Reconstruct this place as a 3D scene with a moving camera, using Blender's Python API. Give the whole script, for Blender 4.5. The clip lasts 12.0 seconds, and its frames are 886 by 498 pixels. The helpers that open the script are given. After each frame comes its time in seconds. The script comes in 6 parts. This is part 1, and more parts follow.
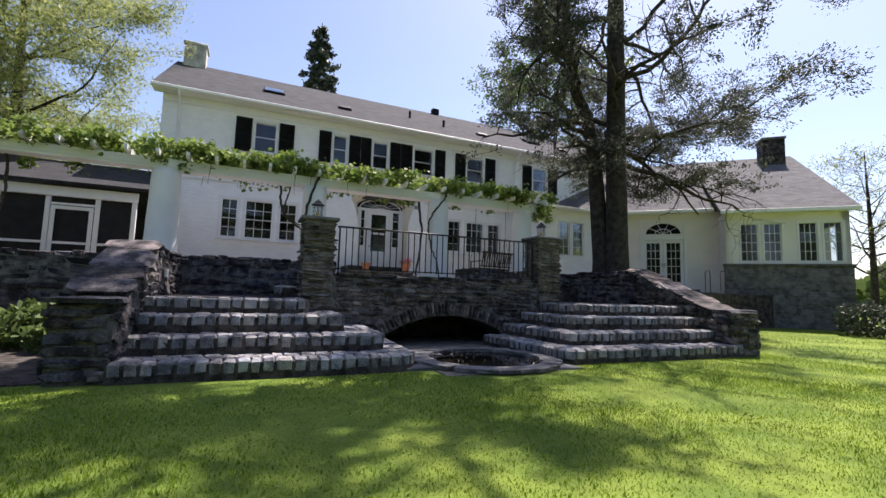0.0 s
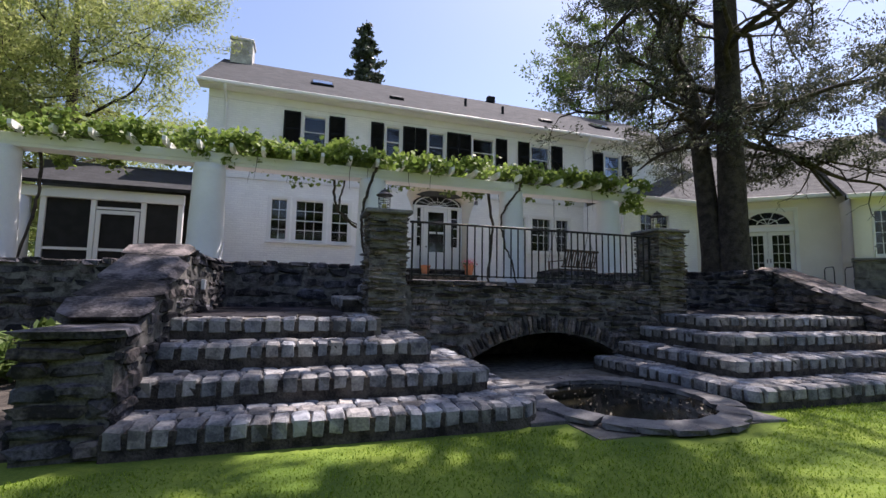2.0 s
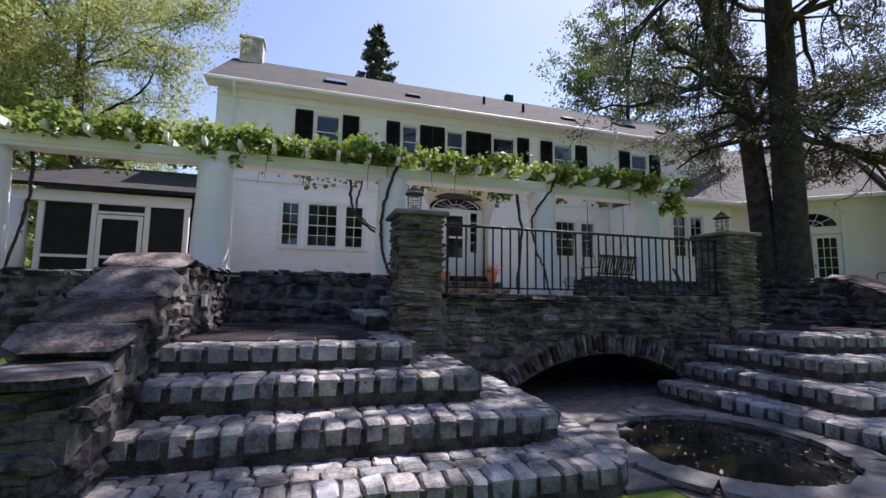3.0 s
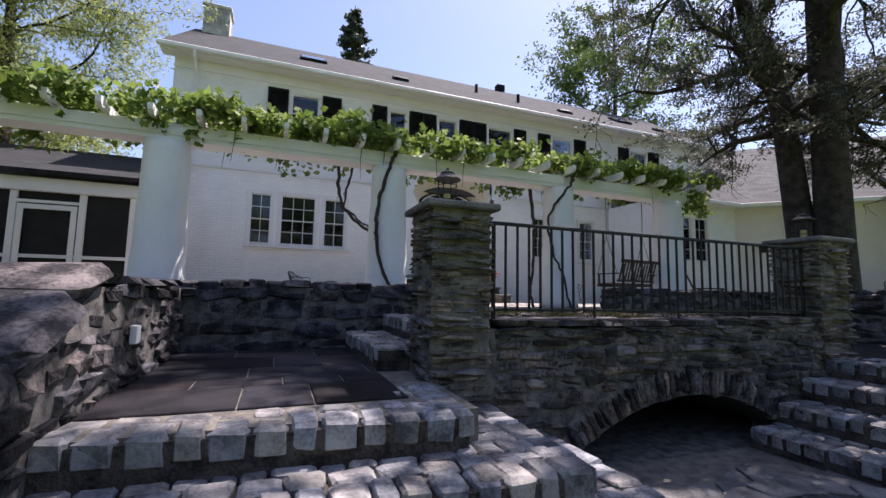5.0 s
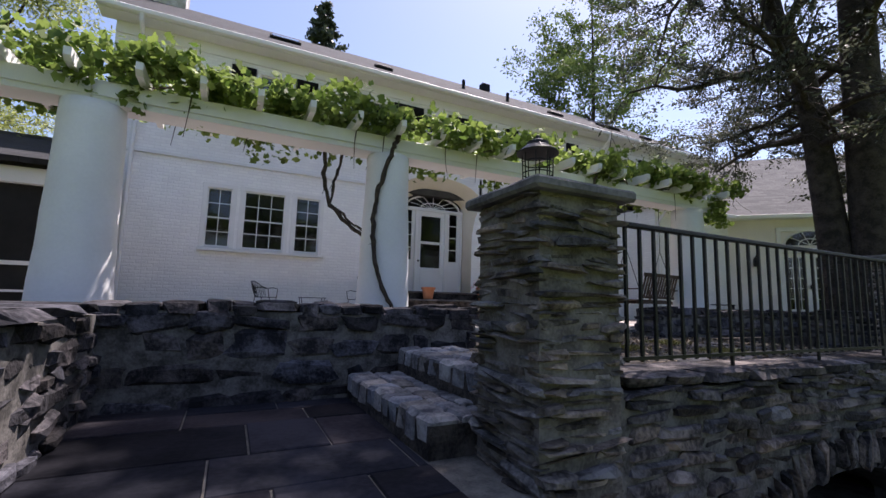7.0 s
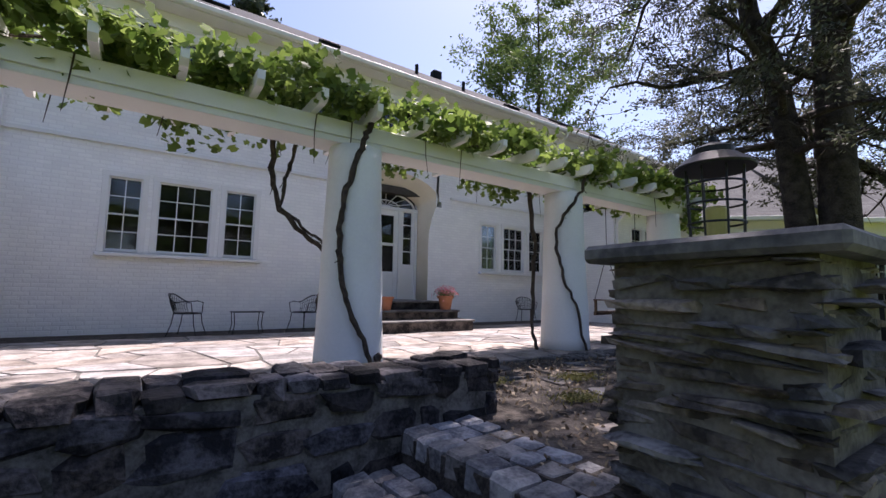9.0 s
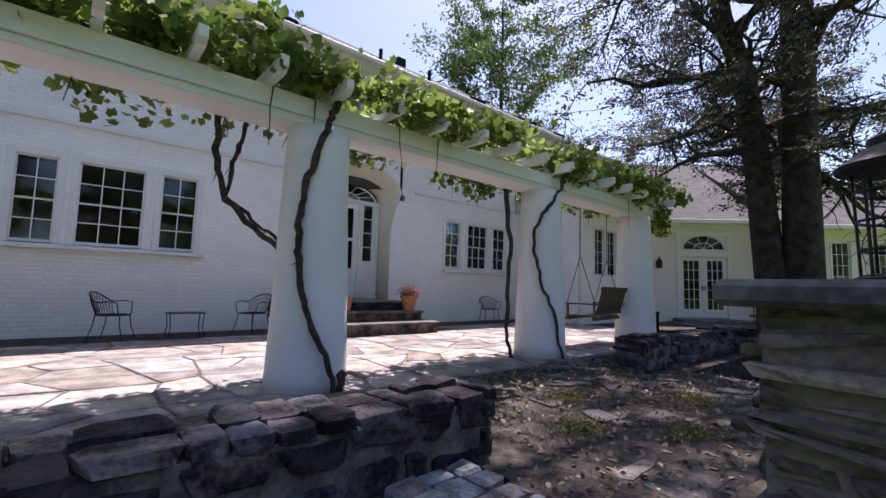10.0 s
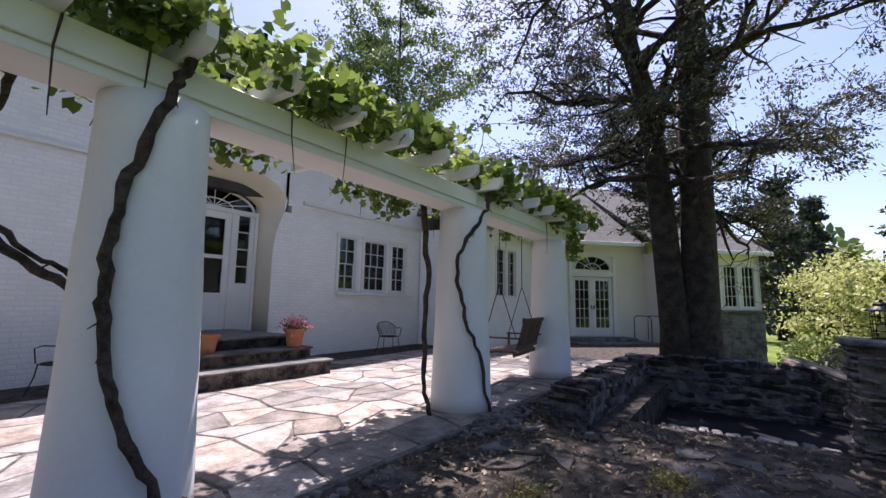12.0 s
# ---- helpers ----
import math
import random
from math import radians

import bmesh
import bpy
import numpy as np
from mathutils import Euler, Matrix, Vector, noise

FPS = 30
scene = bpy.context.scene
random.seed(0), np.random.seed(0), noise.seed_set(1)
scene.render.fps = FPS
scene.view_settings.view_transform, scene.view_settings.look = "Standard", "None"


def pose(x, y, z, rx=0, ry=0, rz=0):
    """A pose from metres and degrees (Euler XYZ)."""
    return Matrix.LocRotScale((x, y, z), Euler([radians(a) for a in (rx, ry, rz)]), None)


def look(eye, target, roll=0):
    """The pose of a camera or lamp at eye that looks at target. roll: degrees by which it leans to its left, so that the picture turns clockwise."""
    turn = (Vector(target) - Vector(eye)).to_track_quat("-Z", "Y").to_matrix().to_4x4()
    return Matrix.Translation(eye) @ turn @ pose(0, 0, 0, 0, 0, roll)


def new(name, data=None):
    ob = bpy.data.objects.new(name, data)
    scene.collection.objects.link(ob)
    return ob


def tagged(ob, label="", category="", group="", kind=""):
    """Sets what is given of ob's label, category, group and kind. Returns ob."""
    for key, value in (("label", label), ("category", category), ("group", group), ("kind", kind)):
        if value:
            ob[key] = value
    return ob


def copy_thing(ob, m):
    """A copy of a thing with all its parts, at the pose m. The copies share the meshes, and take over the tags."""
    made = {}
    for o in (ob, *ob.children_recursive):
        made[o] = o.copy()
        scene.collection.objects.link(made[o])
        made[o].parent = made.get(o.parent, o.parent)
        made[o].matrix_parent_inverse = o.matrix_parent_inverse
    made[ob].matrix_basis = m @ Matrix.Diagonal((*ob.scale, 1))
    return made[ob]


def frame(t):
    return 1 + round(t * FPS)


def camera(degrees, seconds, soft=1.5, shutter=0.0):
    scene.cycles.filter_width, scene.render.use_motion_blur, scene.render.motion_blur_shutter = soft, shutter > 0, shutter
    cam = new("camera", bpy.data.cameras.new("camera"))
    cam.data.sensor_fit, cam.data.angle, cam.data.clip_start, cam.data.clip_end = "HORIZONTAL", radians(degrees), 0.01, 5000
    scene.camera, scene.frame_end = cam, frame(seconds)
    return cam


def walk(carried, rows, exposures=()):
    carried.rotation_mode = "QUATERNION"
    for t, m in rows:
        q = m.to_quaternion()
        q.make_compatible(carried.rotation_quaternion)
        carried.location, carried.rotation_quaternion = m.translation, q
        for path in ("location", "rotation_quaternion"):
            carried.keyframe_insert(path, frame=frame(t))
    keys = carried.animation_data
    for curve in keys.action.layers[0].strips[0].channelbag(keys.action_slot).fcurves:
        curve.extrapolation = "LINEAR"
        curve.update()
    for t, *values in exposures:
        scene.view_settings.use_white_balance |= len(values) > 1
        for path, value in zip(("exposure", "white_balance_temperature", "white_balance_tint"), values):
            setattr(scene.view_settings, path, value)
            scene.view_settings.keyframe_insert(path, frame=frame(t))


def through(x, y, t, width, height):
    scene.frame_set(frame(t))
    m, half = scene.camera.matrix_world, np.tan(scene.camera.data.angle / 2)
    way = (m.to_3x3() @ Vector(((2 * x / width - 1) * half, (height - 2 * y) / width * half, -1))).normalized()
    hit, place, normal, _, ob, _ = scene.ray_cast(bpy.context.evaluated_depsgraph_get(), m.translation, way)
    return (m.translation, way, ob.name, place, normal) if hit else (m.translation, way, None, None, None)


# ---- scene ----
cam = camera(91.2, 12.0)
PATH = [
    (0, (-0.091, -0.384, 0.933), (0.715, 1.436, 1.127), 1.6),
    (0.5, (-0.128, 0.127, 0.965), (0.639, 1.963, 1.165), 1.9),
    (1, (-0.119, 0.62, 1.005), (0.598, 2.477, 1.199), 1.6),
    (1.5, (-0.138, 1.124, 1.035), (0.529, 3.0, 1.228), 1.5),
    (2, (-0.144, 1.597, 1.081), (0.476, 3.489, 1.271), 0.9),
    (2.5, (-0.21, 2.108, 1.146), (0.385, 4.007, 1.349), 1.2),
    (3, (-0.233, 2.596, 1.21), (0.347, 4.499, 1.418), 0.8),
    (5, (-0.419, 4.279, 1.446), (0.29, 6.138, 1.646), 1.1),
    (5.5, (-0.456, 4.714, 1.458), (0.285, 6.561, 1.662), 1.3),
    (6, (-0.538, 5.137, 1.46), (0.239, 6.968, 1.673), 1.3),
    (6.5, (-0.58, 5.525, 1.501), (0.242, 7.335, 1.724), 1.3),
    (7, (-0.563, 5.94, 1.601), (0.305, 7.727, 1.839), 1.6),
    (9, (-0.573, 7.258, 2.042), (0.559, 8.895, 2.243), 0.9),
    (9.5, (-0.497, 7.562, 2.136), (0.705, 9.149, 2.32), 1.4),
    (10, (-0.409, 7.871, 2.173), (0.888, 9.383, 2.351), 1.6),
    (10.5, (-0.272, 8.157, 2.235), (1.127, 9.574, 2.418), 1.5),
    (11, (-0.136, 8.43, 2.298), (1.365, 9.736, 2.501), 0.8),
    (11.5, (0.037, 8.684, 2.379), (1.617, 9.889, 2.605), 0.6),
    (12, (0.289, 8.975, 2.506), (1.922, 10.104, 2.75), 1.0),
]
walk(cam, [(t, look(eye, target, roll)) for t, eye, target, roll in PATH], exposures=[(0.0, 1.08, 6560, 21), (3.0, 1.08, 6440, 23), (7.0, 1.06, 6400, 25), (12.0, 1.02, 6350, 27)])

# ---- world, sun ----
SUN_DIR = Vector((0.42, 0.25, 1.0)).normalized()
world = bpy.data.worlds.new("sky")
scene.world = world
world.use_nodes = True
wn = world.node_tree
sky = wn.nodes.new("ShaderNodeTexSky")
sky.sky_type = "NISHITA"
sky.sun_disc = False
sky.sun_elevation = math.asin(SUN_DIR.z)
sky.sun_rotation = math.atan2(SUN_DIR.x, SUN_DIR.y)
sky.air_density, sky.dust_density, sky.ozone_density = 1.0, 1.2, 1.0
wn.links.new(sky.outputs[0], wn.nodes["Background"].inputs[0])
wn.nodes["Background"].inputs[1].default_value = 0.105
sun_data = bpy.data.lights.new("sun", "SUN")
sun_data.energy, sun_data.angle, sun_data.color = 5.0, radians(0.55), (1.0, 0.95, 0.87)
sun = new("sun", sun_data)
sun.matrix_world = look(SUN_DIR * 60, (0, 0, 0))


# ---- materials ----
def node_mat(name):
    m = bpy.data.materials.new(name)
    m.use_nodes = True
    nt = m.node_tree
    return m, nt, nt.nodes["Principled BSDF"]


def surface(name, a, b, rough=0.8, scale=3.0, fine=40.0, bump=0.3, dist=0.01, metal=0.0, spread=0.0, island=False, spec=0.3, ramp=(0.35, 0.65), tint=None):
    """Two colours mixed by coarse and fine noise, with fine relief; spread: lightness that differs from piece to piece."""
    m, nt, p = node_mat(name)
    n, l = nt.nodes, nt.links
    geo = n.new("ShaderNodeNewGeometry")
    big = n.new("ShaderNodeTexNoise")
    big.inputs["Scale"].default_value, big.inputs["Detail"].default_value = scale, 6
    small = n.new("ShaderNodeTexNoise")
    small.inputs["Scale"].default_value, small.inputs["Detail"].default_value = fine, 4
    l.new(geo.outputs["Position"], big.inputs["Vector"])
    l.new(geo.outputs["Position"], small.inputs["Vector"])
    add = n.new("ShaderNodeMath")
    add.operation = "MULTIPLY_ADD"
    l.new(small.outputs["Fac"], add.inputs[0])
    add.inputs[1].default_value = 0.45
    l.new(big.outputs["Fac"], add.inputs[2])
    rng = n.new("ShaderNodeMapRange")
    rng.inputs["From Min"].default_value, rng.inputs["From Max"].default_value = ramp[0] + 0.225, ramp[1] + 0.225
    l.new(add.outputs[0], rng.inputs["Value"])
    mix = n.new("ShaderNodeMix")
    mix.data_type = "RGBA"
    mix.inputs[6].default_value, mix.inputs[7].default_value = (*a, 1), (*b, 1)
    l.new(rng.outputs[0], mix.inputs[0])
    out = mix.outputs[2]
    if spread:
        hsv = n.new("ShaderNodeHueSaturation")
        l.new(out, hsv.inputs["Color"])
        r = n.new("ShaderNodeMapRange")
        r.inputs["To Min"].default_value, r.inputs["To Max"].default_value = 1 - spread, 1 + spread
        l.new(geo.outputs["Random Per Island"] if island else n.new("ShaderNodeObjectInfo").outputs["Random"], r.inputs["Value"])
        l.new(r.outputs[0], hsv.inputs["Value"])
        out = hsv.outputs[0]
    if tint:
        # some pieces lean to one hue, some to the other
        seven = n.new("ShaderNodeMath")
        seven.operation = "MULTIPLY"
        l.new(n.new("ShaderNodeObjectInfo").outputs["Random"], seven.inputs[0])
        seven.inputs[1].default_value = 7.0
        part_ = n.new("ShaderNodeMath")
        part_.operation = "FRACT"
        l.new(seven.outputs[0], part_.inputs[0])
        hue = n.new("ShaderNodeMix")
        hue.data_type = "RGBA"
        hue.inputs[6].default_value, hue.inputs[7].default_value = (*tint[0], 1), (*tint[1], 1)
        l.new(part_.outputs[0], hue.inputs[0])
        mul = n.new("ShaderNodeMix")
        mul.data_type, mul.blend_type = "RGBA", "MULTIPLY"
        mul.inputs[0].default_value = 1.0
        l.new(out, mul.inputs[6])
        l.new(hue.outputs[2], mul.inputs[7])
        out = mul.outputs[2]
    l.new(out, p.inputs["Base Color"])
    p.inputs["Roughness"].default_value, p.inputs["Metallic"].default_value = rough, metal
    p.inputs["Specular IOR Level"].default_value = spec
    if bump:
        bm_ = n.new("ShaderNodeBump")
        bm_.inputs["Strength"].default_value, bm_.inputs["Distance"].default_value = bump, dist
        l.new(add.outputs[0], bm_.inputs["Height"])
        l.new(bm_.outputs[0], p.inputs["Normal"])
    return m


def leaf_mat(name, a, b, through=0.4, rough=0.5):
    """Leaves of varied green that let some light through."""
    m, nt, p = node_mat(name)
    n, l = nt.nodes, nt.links
    geo = n.new("ShaderNodeNewGeometry")
    mix = n.new("ShaderNodeMix")
    mix.data_type = "RGBA"
    mix.inputs[6].default_value, mix.inputs[7].default_value = (*a, 1), (*b, 1)
    l.new(geo.outputs["Random Per Island"], mix.inputs[0])
    l.new(mix.outputs[2], p.inputs["Base Color"])
    p.inputs["Roughness"].default_value = rough
    p.inputs["Specular IOR Level"].default_value = 0.3
    tr = n.new("ShaderNodeBsdfTranslucent")
    l.new(mix.outputs[2], tr.inputs["Color"])
    sh = n.new("ShaderNodeMixShader")
    sh.inputs[0].default_value = through
    l.new(p.outputs[0], sh.inputs[1])
    l.new(tr.outputs[0], sh.inputs[2])
    l.new(sh.outputs[0], n["Material Output"].inputs[0])
    return m


def rows_mat(name, a, b, width, height, rough, bump, axes="xz", gap=0.012, squash=0.25, mortar=None, depth=0.01, turn=0.0):
    """Courses of painted brick or shingle: joints as relief, stains by noise."""
    m, nt, p = node_mat(name)
    n, l = nt.nodes, nt.links
    tc = n.new("ShaderNodeTexCoord")
    sep = n.new("ShaderNodeSeparateXYZ")
    l.new(tc.outputs["Object"], sep.inputs[0])
    com = n.new("ShaderNodeCombineXYZ")
    for i, ax in enumerate(axes):
        l.new(sep.outputs["XYZ".index(ax.upper())], com.inputs[i])
    br = n.new("ShaderNodeTexBrick")
    br.inputs["Scale"].default_value = 1.0
    br.inputs["Brick Width"].default_value, br.inputs["Row Height"].default_value = width, height
    br.inputs["Mortar Size"].default_value, br.inputs["Mortar Smooth"].default_value = gap, 0.6
    br.inputs["Bias"].default_value = 0.0
    br.inputs["Color1"].default_value, br.inputs["Color2"].default_value = (*a, 1), (*b, 1)
    br.inputs["Mortar"].default_value = (*(mortar or a), 1)
    warp = n.new("ShaderNodeTexNoise")
    warp.inputs["Scale"].default_value = 5.0
    va = n.new("ShaderNodeMix")
    va.data_type = "VECTOR"
    va.inputs[0].default_value = 0.012
    l.new(com.outputs[0], va.inputs[4])
    l.new(com.outputs[0], warp.inputs["Vector"])
    l.new(warp.outputs["Color"], va.inputs[5])
    l.new(va.outputs[1], br.inputs["Vector"])
    noise_ = n.new("ShaderNodeTexNoise")
    noise_.inputs["Scale"].default_value, noise_.inputs["Detail"].default_value = 1.6, 8
    l.new(tc.outputs["Object"], noise_.inputs["Vector"])
    hsv = n.new("ShaderNodeHueSaturation")
    r = n.new("ShaderNodeMapRange")
    r.inputs["To Min"].default_value, r.inputs["To Max"].default_value = 1 - squash, 1 + squash
    l.new(noise_.outputs["Fac"], r.inputs["Value"])
    l.new(r.outputs[0], hsv.inputs["Value"])
    l.new(br.outputs["Color"], hsv.inputs["Color"])
    l.new(hsv.outputs[0], p.inputs["Base Color"])
    p.inputs["Roughness"].default_value = rough
    p.inputs["Specular IOR Level"].default_value = 0.25
    fine = n.new("ShaderNodeTexNoise")
    fine.inputs["Scale"].default_value, fine.inputs["Detail"].default_value = 14, 6
    l.new(tc.outputs["Object"], fine.inputs["Vector"])
    inv = n.new("ShaderNodeMath")
    inv.operation = "MULTIPLY_ADD"
    l.new(br.outputs["Fac"], inv.inputs[0])
    inv.inputs[1].default_value = -0.32
    l.new(fine.outputs["Fac"], inv.inputs[2])
    b_ = n.new("ShaderNodeBump")
    b_.inputs["Strength"].default_value, b_.inputs["Distance"].default_value = bump, depth
    l.new(inv.outputs[0], b_.inputs["Height"])
    l.new(b_.outputs[0], p.inputs["Normal"])
    return m


def glass_mat(name):
    m, nt, p = node_mat(name)
    n, l = nt.nodes, nt.links
    gl = n.new("ShaderNodeBsdfGlossy")
    gl.inputs["Roughness"].default_value = 0.02
    gl.inputs["Color"].default_value = (0.9, 0.95, 1, 1)
    tr = n.new("ShaderNodeBsdfTransparent")
    tr.inputs["Color"].default_value = (0.75, 0.78, 0.8, 1)
    fr = n.new("ShaderNodeFresnel")
    fr.inputs["IOR"].default_value = 1.5
    wob = n.new("ShaderNodeTexNoise")
    wob.inputs["Scale"].default_value = 2.5
    bp = n.new("ShaderNodeBump")
    bp.inputs["Strength"].default_value, bp.inputs["Distance"].default_value = 0.12, 0.01
    l.new(wob.outputs["Fac"], bp.inputs["Height"])
    l.new(bp.outputs[0], gl.inputs["Normal"])
    mx = n.new("ShaderNodeMixShader")
    l.new(fr.outputs[0], mx.inputs[0])
    l.new(tr.outputs[0], mx.inputs[1])
    l.new(gl.outputs[0], mx.inputs[2])
    l.new(mx.outputs[0], n["Material Output"].inputs[0])
    return m


M_BRICK = rows_mat("white_painted_brick", (0.88, 0.88, 0.86), (0.82, 0.82, 0.81), 0.22, 0.075, 0.7, 0.5, "xz", 0.014, 0.1, (0.8, 0.8, 0.79), 0.02)
M_PLASTER = surface("white_plaster", (0.82, 0.82, 0.81), (0.7, 0.7, 0.69), 0.75, 1.3, 30, 0.25, 0.01, ramp=(0.2, 0.8))
M_TRIM = surface("white_trim_paint", (0.8, 0.8, 0.79), (0.7, 0.7, 0.68), 0.5, 2, 60, 0.1, 0.004, ramp=(0.2, 0.9))
M_CREAM = surface("cream_stucco", (0.8, 0.76, 0.71), (0.73, 0.69, 0.64), 0.8, 1.2, 40, 0.2, 0.008)
M_COVE = surface("cream_plaster", (0.8, 0.72, 0.58), (0.72, 0.64, 0.5), 0.8, 1.2, 30, 0.2, 0.008)
M_SHUTTER = surface("black_shutter_paint", (0.008, 0.009, 0.011), (0.016, 0.017, 0.02), 0.7, 4, 60, 0.1, 0.003, spec=0.1)
M_SHINGLE = rows_mat("grey_shingle", (0.034, 0.036, 0.041), (0.058, 0.06, 0.066), 0.3, 0.14, 0.95, 0.5, "xy", 0.008, 0.2, (0.06, 0.06, 0.06), 0.02)
M_PALE_SHINGLE = rows_mat("pale_shingle", (0.078, 0.079, 0.082), (0.12, 0.12, 0.122), 0.3, 0.14, 0.95, 0.5, "xy", 0.008, 0.15, (0.07, 0.068, 0.066), 0.02)
M_DARKROOF = rows_mat("dark_shingle", (0.02, 0.021, 0.024), (0.035, 0.036, 0.04), 0.3, 0.14, 0.9, 0.5, "xy", 0.008, 0.2, (0.012, 0.012, 0.012), 0.02)
STONE_HUES = ((0.88, 0.96, 1.12), (1.13, 0.99, 0.88))
M_STONE = surface("schist_stone", (0.022, 0.02, 0.02), (0.16, 0.14, 0.126), 0.85, 5, 38, 1.0, 0.025, spread=0.7, ramp=(0.4, 0.64), tint=STONE_HUES)
# darker schist of the landing walls; part of the darkness is painted shade
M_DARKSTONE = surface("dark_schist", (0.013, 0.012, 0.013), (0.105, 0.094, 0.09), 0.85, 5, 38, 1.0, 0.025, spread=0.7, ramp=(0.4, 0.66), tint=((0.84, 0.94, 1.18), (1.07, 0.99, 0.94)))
M_COBBLE = surface("granite_cobble", (0.09, 0.09, 0.095), (0.31, 0.3, 0.285), 0.8, 6, 45, 0.8, 0.015, spread=0.35, tint=((0.9, 0.96, 1.08), (1.08, 1.0, 0.92)))
M_SLATE = surface("slate_flag", (0.014, 0.013, 0.015), (0.038, 0.034, 0.035), 0.85, 2.2, 24, 0.5, 0.012, spread=0.5, spec=0.12, tint=((0.82, 0.95, 1.2), (1.1, 0.98, 0.95)))
M_FLAG = surface("sandstone_flag", (0.17, 0.155, 0.142), (0.36, 0.335, 0.315), 0.85, 3.5, 26, 0.8, 0.02, spread=0.3, tint=((0.96, 0.99, 1.05), (1.08, 0.99, 0.93)))
M_MORTAR = surface("grey_mortar", (0.05, 0.047, 0.043), (0.17, 0.16, 0.148), 0.95, 8, 60, 0.6, 0.012)
M_SAND = surface("pale_joint_sand", (0.1, 0.09, 0.075), (0.2, 0.18, 0.15), 0.95, 8, 60, 0.6, 0.01)
M_CAP = surface("bluestone_cap", (0.07, 0.068, 0.07), (0.19, 0.182, 0.174), 0.75, 4, 40, 0.4, 0.008)
M_IRON = surface("black_iron", (0.012, 0.012, 0.013), (0.03, 0.029, 0.028), 0.45, 8, 90, 0.2, 0.002, metal=0.3)
M_SOIL = surface("leafy_soil", (0.018, 0.015, 0.013), (0.095, 0.08, 0.068), 0.95, 7, 45, 1.0, 0.03)
M_GROUND = surface("lawn_ground", (0.068, 0.115, 0.012), (0.16, 0.215, 0.028), 0.95, 1.2, 40, 0.7, 0.02)
M_GRASS = leaf_mat("grass_blades", (0.095, 0.17, 0.01), (0.29, 0.4, 0.04), 0.45)
M_BARK = surface("grey_brown_bark", (0.022, 0.018, 0.015), (0.065, 0.052, 0.043), 0.95, 6, 30, 1.0, 0.05)
M_VINE = surface("vine_bark", (0.03, 0.023, 0.018), (0.085, 0.065, 0.05), 0.95, 14, 60, 1.0, 0.02)
M_GLASS = glass_mat("window_glass")
# one dark colour stands in for the gloom of unlit rooms
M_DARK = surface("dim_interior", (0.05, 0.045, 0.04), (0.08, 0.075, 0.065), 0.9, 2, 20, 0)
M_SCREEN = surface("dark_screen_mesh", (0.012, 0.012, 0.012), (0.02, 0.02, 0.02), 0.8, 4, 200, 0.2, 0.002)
M_BRICKDARK = surface("weathered_chimney", (0.62, 0.61, 0.58), (0.3, 0.28, 0.25), 0.9, 2.5, 30, 0.6, 0.02)
M_WOOD = surface("weathered_teak", (0.06, 0.038, 0.026), (0.13, 0.085, 0.058), 0.6, 6, 60, 0.4, 0.004)
M_TERRACOTTA = surface("terracotta", (0.36, 0.14, 0.07), (0.46, 0.2, 0.11), 0.8, 5, 50, 0.3, 0.004)
L_VINE = leaf_mat("grape_leaves", (0.075, 0.135, 0.022), (0.25, 0.33, 0.08), 0.5)
L_CEDAR = leaf_mat("cedar_foliage", (0.034, 0.042, 0.03), (0.125, 0.135, 0.09), 0.35)
L_LARCH = leaf_mat("yellow_green_foliage", (0.17, 0.22, 0.06), (0.4, 0.43, 0.16), 0.55)
L_DECID = leaf_mat("fresh_foliage", (0.07, 0.12, 0.03), (0.15, 0.2, 0.06), 0.4)
L_SPRUCE = leaf_mat("spruce_needles", (0.035, 0.05, 0.036), (0.08, 0.1, 0.065), 0.2)
L_PALE = leaf_mat("dogwood_bloom", (0.3, 0.34, 0.1), (0.5, 0.52, 0.22), 0.4)
L_PINK = leaf_mat("pink_petals", (0.75, 0.16, 0.2), (0.85, 0.4, 0.42), 0.3)


# ---- mesh helpers ----
def link(name, bm, material, parent=None, label="", smooth=False):
    me = bpy.data.meshes.new(name)
    if smooth:
        for f in bm.faces:
            f.smooth = True
    bm.to_mesh(me)
    bm.free()
    me.materials.append(material)
    ob = new(name, me)
    if parent is not None:
        ob.parent = parent
        ob.matrix_parent_inverse = parent.matrix_world.inverted() if parent.matrix_world != Matrix.Identity(4) else Matrix.Identity(4)
    if label:
        tagged(ob, label)
    return ob


def part(name, bm, material, parent, label="", smooth=False):
    """One mesh under a thing; its coordinates are those of the thing."""
    me = bpy.data.meshes.new(name)
    if smooth:
        for f in bm.faces:
            f.smooth = True
    bm.to_mesh(me)
    bm.free()
    me.materials.append(material)
    ob = new(name, me)
    ob.parent = parent
    return tagged(ob, label)


def thing(name, label, category, group="", kind="", m=None):
    ob = new(name)
    ob.empty_display_size = 0.2
    if m is not None:
        ob.matrix_world = m
    return tagged(ob, label, category, group, kind)


def box(bm, x0, x1, y0, y1, z0, z1, bevel=0.0, m=None):
    r = bmesh.ops.create_cube(bm, size=1.0, matrix=(m or Matrix()) @ Matrix.Translation(((x0 + x1) / 2, (y0 + y1) / 2, (z0 + z1) / 2)) @ Matrix.Diagonal((abs(x1 - x0), abs(y1 - y0), abs(z1 - z0), 1)))
    if bevel:
        es = list({e for v in r["verts"] for e in v.link_edges})
        bmesh.ops.bevel(bm, geom=es, offset=bevel, segments=1, affect="EDGES", profile=0.5)
    return bm


